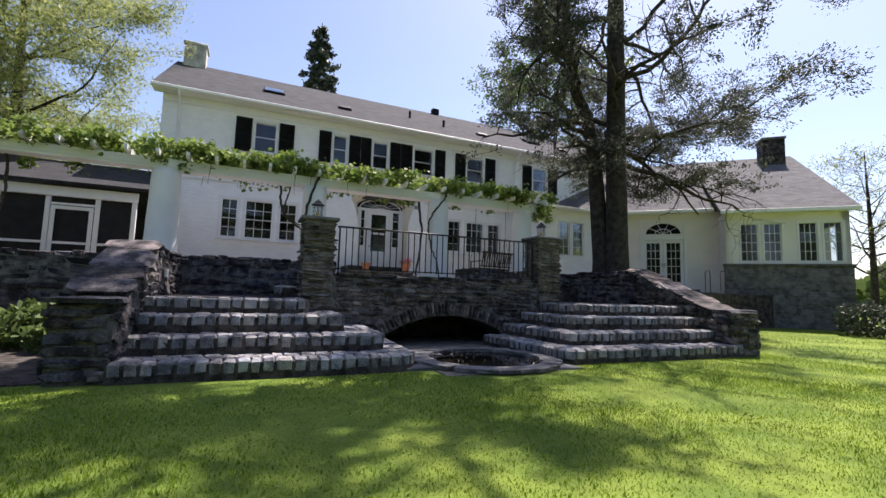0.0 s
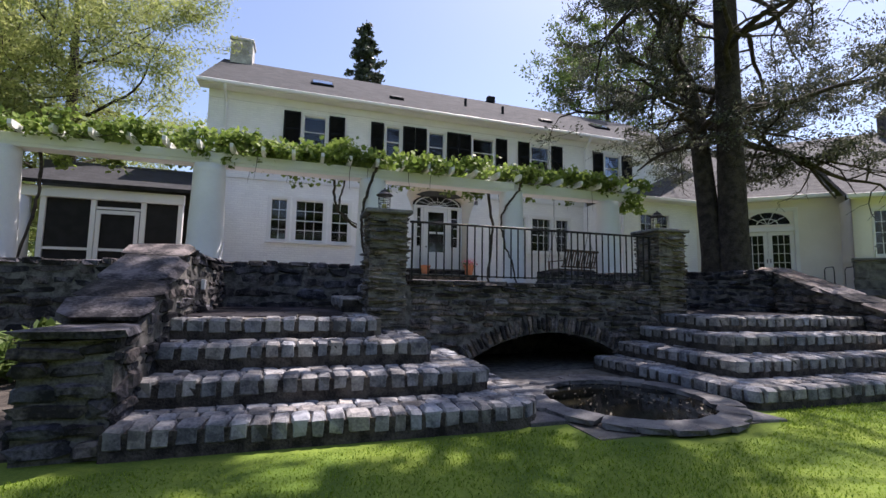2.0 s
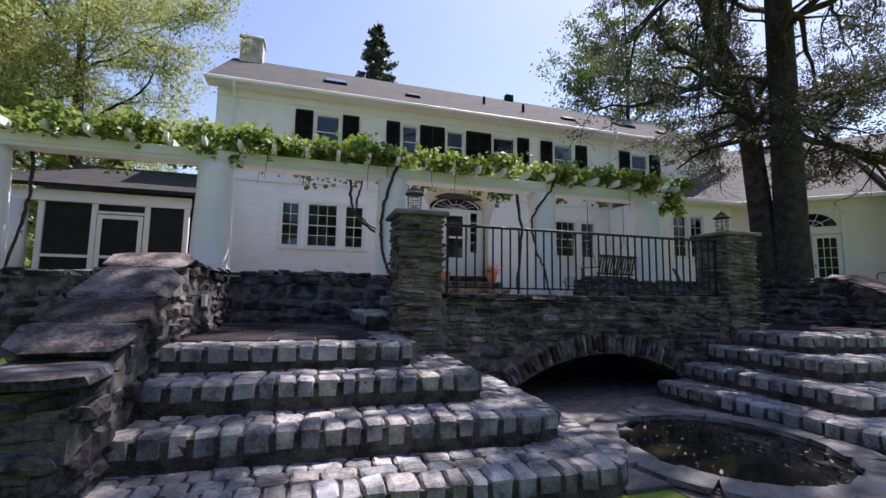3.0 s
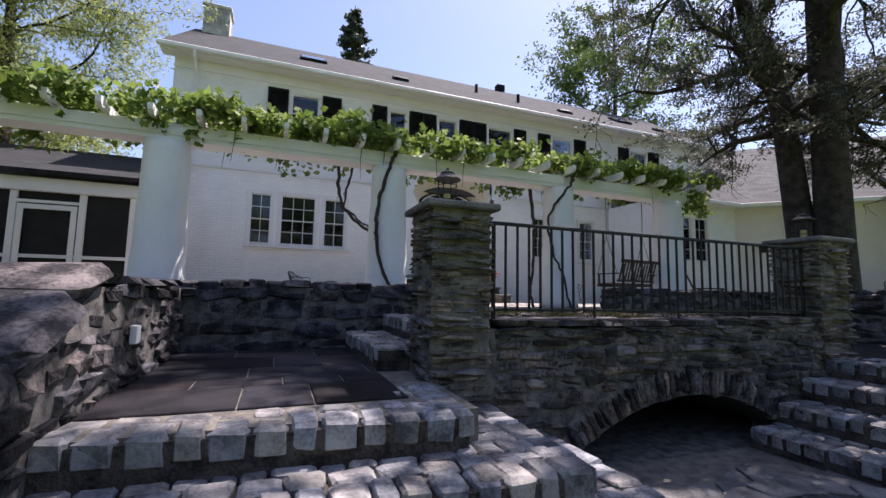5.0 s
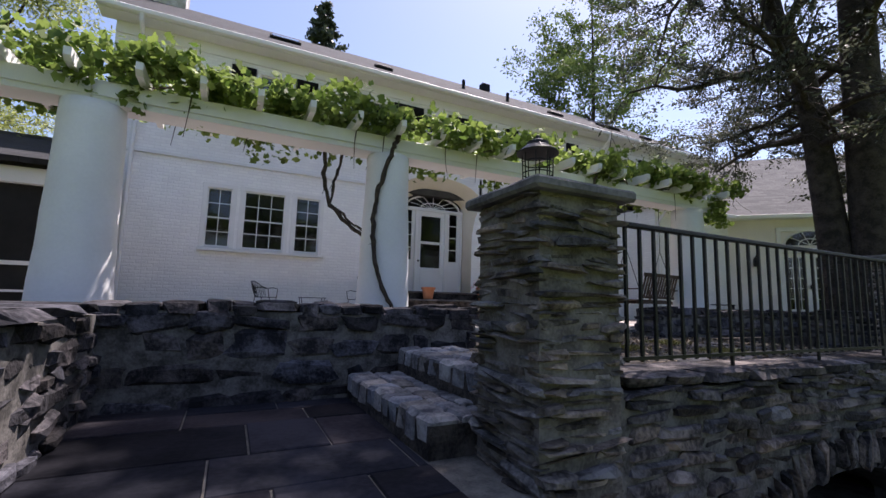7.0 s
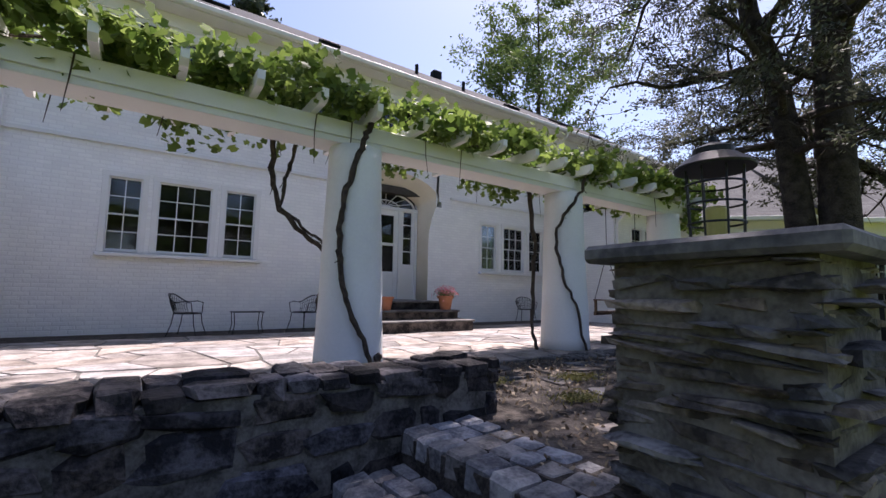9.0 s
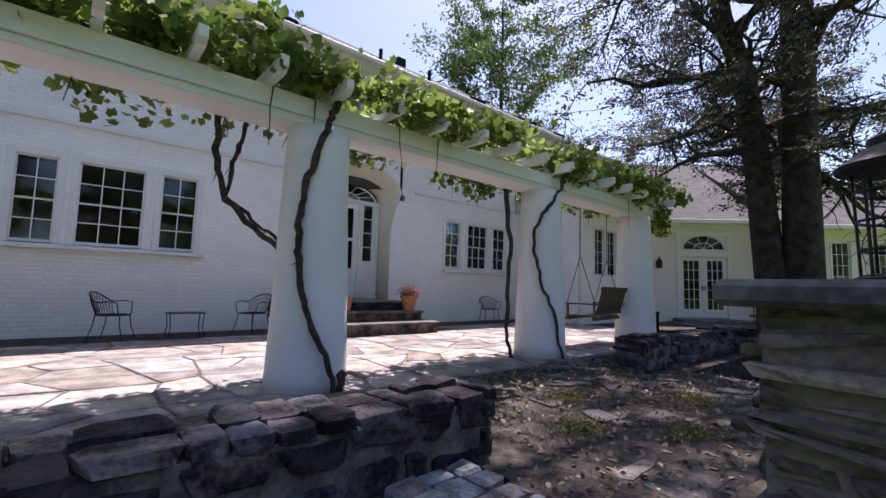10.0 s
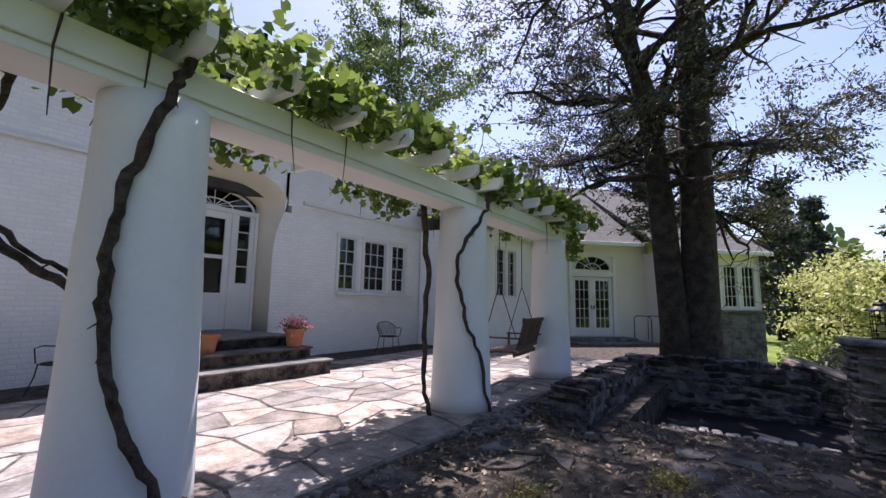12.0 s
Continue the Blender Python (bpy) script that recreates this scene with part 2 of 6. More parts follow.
def boxes(*bs, bevel=0.0):
    bm = bmesh.new()
    for b in bs:
        box(bm, *b, bevel=bevel)
    return bm


def tube(bm, pts, radii, sides=6, cap=True):
    """A tapered tube along the points."""
    pts = [Vector(p) for p in pts]
    if not hasattr(radii, "__len__"):
        radii = [radii] * len(pts)
    rings, last = [], None
    for i, p in enumerate(pts):
        d = (pts[min(i + 1, len(pts) - 1)] - pts[max(i - 1, 0)]).normalized()
        if last is None:
            ref = Vector((1, 0, 0)) if abs(d.x) < 0.8 else Vector((0, 1, 0))
            last = d.cross(ref).normalized()
        a = (last - d * last.dot(d)).normalized()
        b = d.cross(a)
        last = a
        rings.append([bm.verts.new(p + (a * math.cos(k * math.tau / sides) + b * math.sin(k * math.tau / sides)) * radii[i]) for k in range(sides)])
    for r0, r1 in zip(rings, rings[1:]):
        for k in range(sides):
            bm.faces.new((r0[k], r0[(k + 1) % sides], r1[(k + 1) % sides], r1[k]))
    if cap:
        bm.faces.new(list(reversed(rings[0])))
        bm.faces.new(rings[-1])
    return bm


def lathe(bm, profile, sides=20, centre=(0, 0)):
    """A turned body from (radius, height) pairs."""
    rings = [[bm.verts.new((centre[0] + r * math.cos(k * math.tau / sides), centre[1] + r * math.sin(k * math.tau / sides), z)) for k in range(sides)] for r, z in profile]
    for r0, r1 in zip(rings, rings[1:]):
        for k in range(sides):
            bm.faces.new((r0[k], r0[(k + 1) % sides], r1[(k + 1) % sides], r1[k]))
    bm.faces.new(list(reversed(rings[0])))
    bm.faces.new(rings[-1])
    return bm


def prism(bm, poly, z0, z1):
    """An upright prism on a plan polygon, counter-clockwise."""
    lo = [bm.verts.new((x, y, z0)) for x, y in poly]
    hi = [bm.verts.new((x, y, z1)) for x, y in poly]
    n = len(poly)
    for i in range(n):
        bm.faces.new((lo[i], lo[(i + 1) % n], hi[(i + 1) % n], hi[i]))
    bm.faces.new(hi)
    bm.faces.new(list(reversed(lo)))
    return bm


def side_prism(bm, poly, y0, y1):
    """A prism along y on a polygon in x and z."""
    a = [bm.verts.new((x, y0, z)) for x, z in poly]
    b = [bm.verts.new((x, y1, z)) for x, z in poly]
    n = len(poly)
    for i in range(n):
        bm.faces.new((a[i], b[i], b[(i + 1) % n], a[(i + 1) % n]))
    bm.faces.new(a)
    bm.faces.new(list(reversed(b)))
    bmesh.ops.recalc_face_normals(bm, faces=bm.faces)
    return bm


def mesh_object(name, verts, faces_flat, counts, material, parent=None):
    """A large mesh from arrays."""
    me = bpy.data.meshes.new(name)
    me.vertices.add(len(verts))
    me.vertices.foreach_set("co", np.asarray(verts, dtype=np.float32).ravel())
    me.loops.add(len(faces_flat))
    me.loops.foreach_set("vertex_index", np.asarray(faces_flat, dtype=np.int32))
    me.polygons.add(len(counts))
    starts = np.concatenate(([0], np.cumsum(counts)[:-1])).astype(np.int32)
    me.polygons.foreach_set("loop_start", starts)
    me.update(calc_edges=True)
    me.materials.append(material)
    ob = new(name, me)
    if parent is not None:
        ob.parent = parent
    return ob


# ---- stones: shared piece meshes, and courses of them ----
def stone_meshes(material, count, jitter, bevel, seed, taper=0.0):
    """Rough blocks of unit size; taper: how far their ends thin out, each in its own way."""
    rng, out = random.Random(seed), []
    for i in range(count):
        bm = bmesh.new()
        bmesh.ops.create_cube(bm, size=1.0)
        bmesh.ops.bevel(bm, geom=list(bm.edges), offset=bevel, segments=1, affect="EDGES")
        left, right, skew = rng.uniform(0, taper), rng.uniform(0, taper), rng.uniform(-0.5, 0.5) * taper
        for v in bm.verts:
            v.co.z = v.co.z * (1 - (left if v.co.x < 0 else right)) + skew * v.co.x
            v.co += Vector([rng.uniform(-jitter, jitter) for _ in range(3)])
        me = bpy.data.meshes.new("stone")
        bm.to_mesh(me)
        bm.free()
        me.materials.append(material)
        out.append(me)
    return out


ROUGH = stone_meshes(M_STONE, 24, 0.11, 0.18, 3, 0.5)
SLABS = stone_meshes(M_STONE, 12, 0.08, 0.13, 8)
M_PIER = surface("pale_schist", (0.045, 0.04, 0.036), (0.24, 0.212, 0.18), 0.85, 6, 42, 1.0, 0.025, spread=0.5, tint=STONE_HUES)
M_PALE_MORTAR = surface("pale_mortar", (0.09, 0.08, 0.07), (0.22, 0.2, 0.175), 0.95, 8, 60, 0.6, 0.012)
PIER_STONES = stone_meshes(M_PIER, 24, 0.1, 0.2, 7, 0.75)
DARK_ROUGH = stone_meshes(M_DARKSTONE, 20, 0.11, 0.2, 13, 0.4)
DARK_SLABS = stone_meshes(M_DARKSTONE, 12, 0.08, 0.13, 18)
RIM_STONES = stone_meshes(M_CAP, 8, 0.05, 0.1, 9)
COBBLES = stone_meshes(M_COBBLE, 12, 0.05, 0.14, 4)


class Pieces:
    """Collects the pieces of one thing: the first ones as parts, the rest joined."""

    def __init__(self, parent, meshes, name="stone", limit=300, seed=1):
        self.parent, self.meshes, self.name, self.limit = parent, meshes, name, limit
        self.rng, self.count, self.rest = random.Random(seed), 0, []

    def add(self, m):
        me = self.rng.choice(self.meshes)
        self.count += 1
        if self.count <= self.limit:
            ob = new(self.name, me)
            ob.parent = self.parent
            ob.matrix_basis = m
        else:
            self.rest.append((me, m))

    def done(self, material):
        if not self.rest:
            return
        vs, fs, cs, base = [], [], [], 0
        for me, m in self.rest:
            co = np.empty(len(me.vertices) * 3)
            me.vertices.foreach_get("co", co)
            co = co.reshape(-1, 3)
            mm = np.array(m)
            vs.append(co @ mm[:3, :3].T + mm[:3, 3])
            for p in me.polygons:
                fs.extend(base + i for i in p.vertices)
                cs.append(len(p.vertices))
            base += len(co)
        tagged(mesh_object("stonework", np.concatenate(vs), fs, cs, material, self.parent), kind="stuff")


def courses(pc, m, u0, u1, z0, z1, high=(0.05, 0.11), wide=(0.14, 0.42), thick=0.1, keep=None, top=None, fill=1.0, proud=0.028):
    """Courses of rough stones on a face: u along it, local -y outward. keep(u, z): where stones lie; top(u): the wall's height there."""
    rng = pc.rng
    z = z0
    while z < z1 - 0.02:
        h = min(rng.uniform(*high), z1 - z)
        u = u0 - rng.uniform(0, 0.1)
        while u < u1 - 0.01:
            w = rng.uniform(*wide)
            a, b = max(u, u0), min(u + w, u1)
            if b - a > 0.04:
                c, zc = (a + b) / 2, z + h / 2
                if (keep is None or keep(c, zc)) and (top is None or zc + h * 0.4 < min(top(a), top(b))):
                    out = rng.uniform(-proud, proud)
                    rise = rng.uniform(-0.18, 0.18) * h
                    tall = h * fill * rng.uniform(0.85, 1.2)
                    pc.add(m @ Matrix.Translation((c, thick / 2 - 0.03 + out, zc + rise)) @ Matrix.Rotation(rng.uniform(-0.1, 0.1), 4, "Y") @ Matrix.Diagonal((b - a + 0.01, thick, tall - 0.008, 1)))
            u += w
        z += h


def face(x, y, turn=0):
    """The frame of a wall's face: turn 0 faces -y, 90 faces +x, 180 faces +y, -90 faces -x."""
    return pose(x, y, 0, 0, 0, turn)


# ---- ground ----
LAWN = -0.15
bm = bmesh.new()
bmesh.ops.create_grid(bm, x_segments=60, y_segments=60, size=300, matrix=Matrix.Translation((0, 60, LAWN)))
ground = link("ground", bm, M_GROUND)
tagged(ground, "sunlit green lawn reaching out past the house", "lawn", kind="structure")


# ---- walls with openings ----
def wall(name, m, u0, u1, z0, z1, thick, openings, material, parent=None, label="", category="wall"):
    """A wall whose face is local y = 0 and which reaches back to y = thick; openings: (u0, u1, z0, z1)."""
    us = sorted({u0, u1, *[a for o in openings for a in o[:2]]})
    zs = sorted({z0, z1, *[a for o in openings for a in o[2:]]})

    def solid(i, k):
        if not (0 <= i < len(us) - 1 and 0 <= k < len(zs) - 1):
            return False
        u, z = (us[i] + us[i + 1]) / 2, (zs[k] + zs[k + 1]) / 2
        return not any(a < u < b and c < z < d for a, b, c, d in openings)

    bm = bmesh.new()

    def quad(*ps):
        bm.faces.new([bm.verts.new(p) for p in ps])

    for i in range(len(us) - 1):
        for k in range(len(zs) - 1):
            if not solid(i, k):
                continue
            a, b, c, d = us[i], us[i + 1], zs[k], zs[k + 1]
            quad((a, 0, c), (b, 0, c), (b, 0, d), (a, 0, d))
            quad((b, thick, c), (a, thick, c), (a, thick, d), (b, thick, d))
            if not solid(i - 1, k):
                quad((a, thick, c), (a, 0, c), (a, 0, d), (a, thick, d))
            if not solid(i + 1, k):
                quad((b, 0, c), (b, thick, c), (b, thick, d), (b, 0, d))
            if not solid(i, k - 1):
                quad((a, thick, c), (b, thick, c), (b, 0, c), (a, 0, c))
            if not solid(i, k + 1):
                quad((a, 0, d), (b, 0, d), (b, thick, d), (a, thick, d))
    bmesh.ops.remove_doubles(bm, verts=bm.verts, dist=0.0005)
    ob = link(name, bm, material)
    ob.matrix_world = m
    if parent:
        ob.parent = parent
        return tagged(ob, label)
    return tagged(ob, label, category, kind="structure")


WINDOWS = [0]


def sash_window(m, u0, u1, z0, z1, cols, rows, sill=True, label="white double-hung sash window with small panes", trim=0.09, single=False, parent=None):
    """A window in the opening: frame, mid rail, bars, panes, sill."""
    WINDOWS[0] += 1
    th = thing("window_%d" % WINDOWS[0], label, "window", kind="structure", m=m)
    t = trim
    part("window_frame", boxes((u0 - t, u0 + 0.02, -0.03, 0.1, z0 - 0.02, z1 + t), (u1 - 0.02, u1 + t, -0.03, 0.1, z0 - 0.02, z1 + t), (u0 - t - 0.01, u1 + t + 0.01, -0.033, 0.1, z1 - 0.02, z1 + t + 0.004), (u0 + 0.021, u1 - 0.021, 0.0, 0.1, z0 - 0.02, z0 + 0.03), bevel=0.006), M_TRIM, th)
    if sill:
        part("window_sill", boxes((u0 - t - 0.05, u1 + t + 0.05, -0.1, 0.08, z0 - 0.085, z0 - 0.022), bevel=0.01), M_TRIM, th)
    zm = (z0 + z1) / 2
    sashes = [(z0 + 0.03, z1 - 0.02, 0.05)] if single else [(z0 + 0.03, zm + 0.02, 0.065), (zm - 0.02, z1 - 0.02, 0.035)]
    for k, (a, b, y) in enumerate(sashes):
        s = 0.026
        sash = part("sash", boxes((u0 + 0.02, u0 + 0.02 + s, y, y + 0.03, a, b), (u1 - 0.02 - s, u1 - 0.02, y, y + 0.03, a, b), (u0 + 0.02 + s, u1 - 0.02 - s, y, y + 0.03, a, a + s), (u0 + 0.02 + s, u1 - 0.02 - s, y, y + 0.03, b - s, b)), M_TRIM, th)
        ua, ub, za, zb = u0 + 0.02 + s, u1 - 0.02 - s, a + s, b - s
        bars = []
        for i in range(1, cols):
            x = ua + (ub - ua) * i / cols
            bars.append((x - 0.009, x + 0.009, y + 0.006, y + 0.024, za, zb))
        for i in range(1, rows):
            z = za + (zb - za) * i / rows
            bars.append((ua, ub, y + 0.005, y + 0.025, z - 0.009, z + 0.009))
        if bars:
            part("glazing_bars", boxes(*bars), M_TRIM, sash)
        for i in range(cols):
            for j in range(rows):
                p = part("pane", boxes((ua + (ub - ua) * i / cols, ua + (ub - ua) * (i + 1) / cols, y + 0.013, y + 0.017, za + (zb - za) * j / rows, za + (zb - za) * (j + 1) / rows)), M_GLASS, sash)
                p.visible_shadow = False
    return th


# ---- the white main house ----
BEFORE = set(bpy.data.objects)
FACE = face(0, 17.5)
HX0, HX1, HY, EAVE, RIDGE_Y, RIDGE = -3.3, 17.2, 17.5, 7.75, 21.4, 10.65
PITCH = (RIDGE - 0.02 - EAVE) / (RIDGE_Y - 17.05)
PATIO = 1.18
trio = [(-1.19, -0.62, 2.67, 4.13), (-0.38, 0.61, 2.67, 4.13), (0.84, 1.48, 2.67, 4.13)]
trio_right = [(8.04, 8.67, 2.7, 4.13), (8.96, 9.88, 2.7, 4.13), (10.11, 10.76, 2.7, 4.13)]
# pairs of shutters and the window between them
UP = [(-0.9, -0.33, 0.65, 1.21), (2.17, 2.65, 3.4, 3.87), (3.89, 4.33, 5.18, 5.65), (5.67, 6.19, 7.3, 7.8), (8.32, 8.84, 9.91, 10.45), (12.04, 12.57, 13.59, 14.15)]
upper = [(b + 0.09, c - 0.09, 6.05, 7.22) for a, b, c, d in UP]
DOOR_U0, DOOR_U1, ARCH_TOP = 3.5, 6.54, 5.4
wall("wall_front", FACE, HX0, HX1, -0.2, EAVE, 0.3, trio + trio_right + upper + [(DOOR_U0, DOOR_U1, PATIO, ARCH_TOP)], M_BRICK, label="white painted brick front wall of the house")
wall("wall_gable_west", pose(HX0, 25.3, 0, 0, 0, -90), 0, 7.5, -0.2, EAVE, 0.3, [], M_BRICK, label="white painted brick end wall of the house")
wall("wall_gable_east", pose(HX1, 17.8, 0, 0, 0, 90), 0, 7.5, -0.2, EAVE, 0.3, [], M_BRICK, label="white painted brick end wall of the house")
wall("wall_back", pose(HX1, 25.3, 0, 0, 0, 180), 0, HX1 - HX0, -0.2, EAVE, 0.3, [], M_BRICK, label="white painted brick back wall of the house")
for x, nm in ((HX0, "wall_gable_peak_west"), (HX1 - 0.3, "wall_gable_peak_east")):
    bm = bmesh.new()
    lo = [bm.verts.new((x, y, z)) for y, z in ((17.5, EAVE), (25.3, EAVE), (RIDGE_Y, RIDGE - 0.1))]
    hi = [bm.verts.new((x + 0.3, y, z)) for y, z in ((17.5, EAVE), (25.3, EAVE), (RIDGE_Y, RIDGE - 0.1))]
    bm.faces.new(lo), bm.faces.new(hi[::-1])
    for i in range(3):
        bm.faces.new((lo[i], hi[i], hi[(i + 1) % 3], lo[(i + 1) % 3]))
    bmesh.ops.recalc_face_normals(bm, faces=bm.faces)
    tagged(link(nm, bm, M_BRICK), "white painted gable peak of the house", "wall", kind="structure")
# added slabs and inner wall, coloured dark so the panes look into gloom
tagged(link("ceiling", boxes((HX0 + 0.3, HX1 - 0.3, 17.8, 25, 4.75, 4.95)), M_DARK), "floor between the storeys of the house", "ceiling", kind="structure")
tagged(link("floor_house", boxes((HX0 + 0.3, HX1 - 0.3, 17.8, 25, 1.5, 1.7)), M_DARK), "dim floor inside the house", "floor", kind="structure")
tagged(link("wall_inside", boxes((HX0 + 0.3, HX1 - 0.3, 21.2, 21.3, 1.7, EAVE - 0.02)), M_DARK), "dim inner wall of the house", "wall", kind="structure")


def roof_slab(name, corners, thick, material, label):
    """A sloping slab: corners along the eave and the ridge; the material's x runs along the eave."""
    a, b, c, d = [Vector(p) for p in corners]
    x = (b - a).normalized()
    n = x.cross(d - a).normalized()
    y = n.cross(x)
    m = Matrix((x, y, n)).transposed().to_4x4()
    m.translation = a
    inv = m.inverted()
    bm = bmesh.new()
    top = [bm.verts.new(inv @ p) for p in (a, b, c, d)]
    bot = [bm.verts.new(inv @ p - Vector((0, 0, thick))) for p in (a, b, c, d)]
    bm.faces.new(top), bm.faces.new(bot[::-1])
    for i in range(4):
        bm.faces.new((bot[i], bot[(i + 1) % 4], top[(i + 1) % 4], top[i]))
    ob = link(name, bm, material)
    ob.matrix_world = m
    return tagged(ob, label, "roof", kind="structure")


roof_slab("roof_front", ((HX0 - 0.3, 17.05, EAVE + 0.12), (HX1 + 0.3, 17.05, EAVE + 0.12), (HX1 + 0.3, RIDGE_Y, RIDGE + 0.1), (HX0 - 0.3, RIDGE_Y, RIDGE + 0.1)), 0.12, M_SHINGLE, "grey asphalt shingle roof of the main house")
roof_slab("roof_back", ((HX1 + 0.3, 25.75, EAVE + 0.12), (HX0 - 0.3, 25.75, EAVE + 0.12), (HX0 - 0.3, RIDGE_Y, RIDGE + 0.1), (HX1 + 0.3, RIDGE_Y, RIDGE + 0.1)), 0.12, M_SHINGLE, "grey asphalt shingle roof of the main house")
gutter = thing("gutter", "white gutter along the eave of the house", "gutter", kind="structure")
part("trough", boxes((HX0 - 0.3, HX1 + 0.3, 16.92, 17.05, EAVE - 0.02, EAVE + 0.1), bevel=0.02), M_TRIM, gutter)
part("soffit", boxes((HX0 - 0.28, HX1 + 0.28, 17.05, 17.5, EAVE - 0.04, EAVE - 0.01)), M_TRIM, gutter)
part("frieze_board", boxes((HX0, HX1, 17.46, 17.497, EAVE - 0.32, EAVE - 0.045), bevel=0.005), M_TRIM, gutter)
for x in (-2.75, 11.55):
    d = thing("downspout", "white metal downspout on the house wall", "downspout", kind="structure")
    bm = bmesh.new()
    tube(bm, [(x, 16.98, EAVE), (x, 17.0, EAVE - 0.15), (x, 17.38, EAVE - 0.45), (x, 17.41, EAVE - 0.7), (x, 17.41, PATIO + 0.15)], 0.05, 8)
    part("pipe", bm, M_TRIM, d)
tagged(link("trim_band", boxes((HX0, DOOR_U0 - 0.3, 17.44, 17.497, 4.72, 4.8), (DOOR_U1 + 0.3, 11.5, 17.44, 17.497, 4.72, 4.8), bevel=0.01), M_TRIM), "projecting white band across the house wall", "trim", kind="structure")
for o in trio + trio_right:
    sash_window(FACE, *o, 3 if o[1] - o[0] > 0.7 else 2, 2, sill=False, trim=0.085)
for a, b in ((-1.3, 1.62), (7.94, 11.0)):
    tagged(link("window_ledge", boxes((a, b, 17.37, 17.497, 2.57, 2.64), bevel=0.012), M_TRIM), "white sill under a row of windows", "sill", kind="structure")
for (a, b, c, d), o in zip(UP, upper):
    sash_window(FACE, *o, 1, 1, trim=0.07)
    for x0, x1 in ((a, b), (c, d)):
        sh = thing("shutter", "black louvred wooden shutter on white brick wall", "shutter", "shutters of the upper windows")
        part("frame", boxes((x0, x0 + 0.06, 17.44, 17.49, 6.0, 7.3), (x1 - 0.06, x1, 17.44, 17.49, 6.0, 7.3), (x0 + 0.06, x1 - 0.06, 17.44, 17.49, 6.0, 6.08), (x0 + 0.06, x1 - 0.06, 17.44, 17.49, 6.62, 6.7), (x0 + 0.06, x1 - 0.06, 17.44, 17.49, 7.22, 7.3)), M_SHUTTER, sh)
        bm = bmesh.new()
        for k in range(22):
            z = 6.1 + k * 0.052
            if not 6.58 < z < 6.7:
                box(bm, x0 + 0.06, x1 - 0.06, -0.018, 0.018, -0.004, 0.004, m=Matrix.Translation((0, 17.467, z)) @ Matrix.Rotation(-0.7, 4, "X"))
        box(bm, x0 + 0.06, x1 - 0.06, 17.483, 17.489, 6.08, 7.22)
        part("louvres", bm, M_SHUTTER, sh)
# front door recess: arched hood, panelled sides, door and fanlight
entry = thing("entry_recess", "arched white recess round the front door", "porch", kind="structure")
cx = (DOOR_U0 + DOOR_U1) / 2


def niche(legs, flare, spring, top, n=20):
    """Outline of the niche from one foot over the arch to the other: legs up to a flaring arch."""
    out = [(cx - legs, PATIO)] + [(cx - legs - (flare - legs) * (k / 8) ** 2.2, 3.3 + (spring - 3.3) * k / 8) for k in range(9)]
    out += [(cx - flare * math.cos(math.pi * k / n), spring + (top - spring) * math.sin(math.pi * k / n)) for k in range(1, n)]
    return out + [(2 * cx - x, z) for x, z in out[8::-1]] + [(cx + legs, PATIO)]


bm = bmesh.new()
inner, outer = niche(1.05, 1.06, 4.4, 4.86), niche(1.08, 1.42, 4.62, 5.28)
rings = []
for k in range(7):
    t = k / 6
    e = (1 - math.cos(t * math.pi / 2))
    rings.append([bm.verts.new((x0 + (x1 - x0) * e, 18.1 - 0.6 * t, z0 + (z1 - z0) * e)) for (x0, z0), (x1, z1) in zip(inner, outer)])
for r0, r1 in zip(rings, rings[1:]):
    for i in range(len(r0) - 1):
        bm.faces.new((r0[i], r0[i + 1], r1[i + 1], r1[i]))
bmesh.ops.recalc_face_normals(bm, faces=bm.faces)
part("cove", bm, M_COVE, entry, "cream plaster cove", smooth=True)
bm = bmesh.new()
for (x0, z0), (x1, z1) in zip(outer, outer[1:]):
    # the wall between the cove's edge and the square opening
    if abs(x0 - cx) > 1.0 and z0 < 4.62 and z1 <= 4.63:
        e = DOOR_U0 if x0 < cx else DOOR_U1
        bm.faces.new([bm.verts.new(p) for p in ((e, 17.5, z0), (x0, 17.5, z0), (x1, 17.5, z1), (e, 17.5, z1))])
    else:
        bm.faces.new([bm.verts.new(p) for p in ((x0, 17.5, z0), (x1, 17.5, z1), (x1, 17.5, ARCH_TOP), (x0, 17.5, ARCH_TOP))])
for a, b in ((DOOR_U0, cx - 1.42), (cx + 1.42, DOOR_U1)):
    bm.faces.new([bm.verts.new(p) for p in ((a, 17.5, 4.62), (b, 17.5, 4.62), (b, 17.5, ARCH_TOP), (a, 17.5, ARCH_TOP))])
bmesh.ops.recalc_face_normals(bm, faces=bm.faces)
part("surround", bm, M_BRICK, entry)
part("jamb", boxes((DOOR_U0 - 0.28, DOOR_U0, 17.803, 18.1, PATIO, 5.5)), M_PLASTER, entry)
part("jamb", boxes((DOOR_U1, DOOR_U1 + 0.28, 17.803, 18.1, PATIO, 5.5)), M_PLASTER, entry)
part("back_wall", boxes((DOOR_U0, 4.0, 18.1, 18.2, PATIO, 5.5), (6.05, DOOR_U1, 18.1, 18.2, PATIO, 5.5), (4.0, 6.05, 18.1, 18.2, 4.85, 5.5)), M_PLASTER, entry)
door = thing("door_1", "white front door with dark glass, sidelights and fanlight", "door", kind="structure")
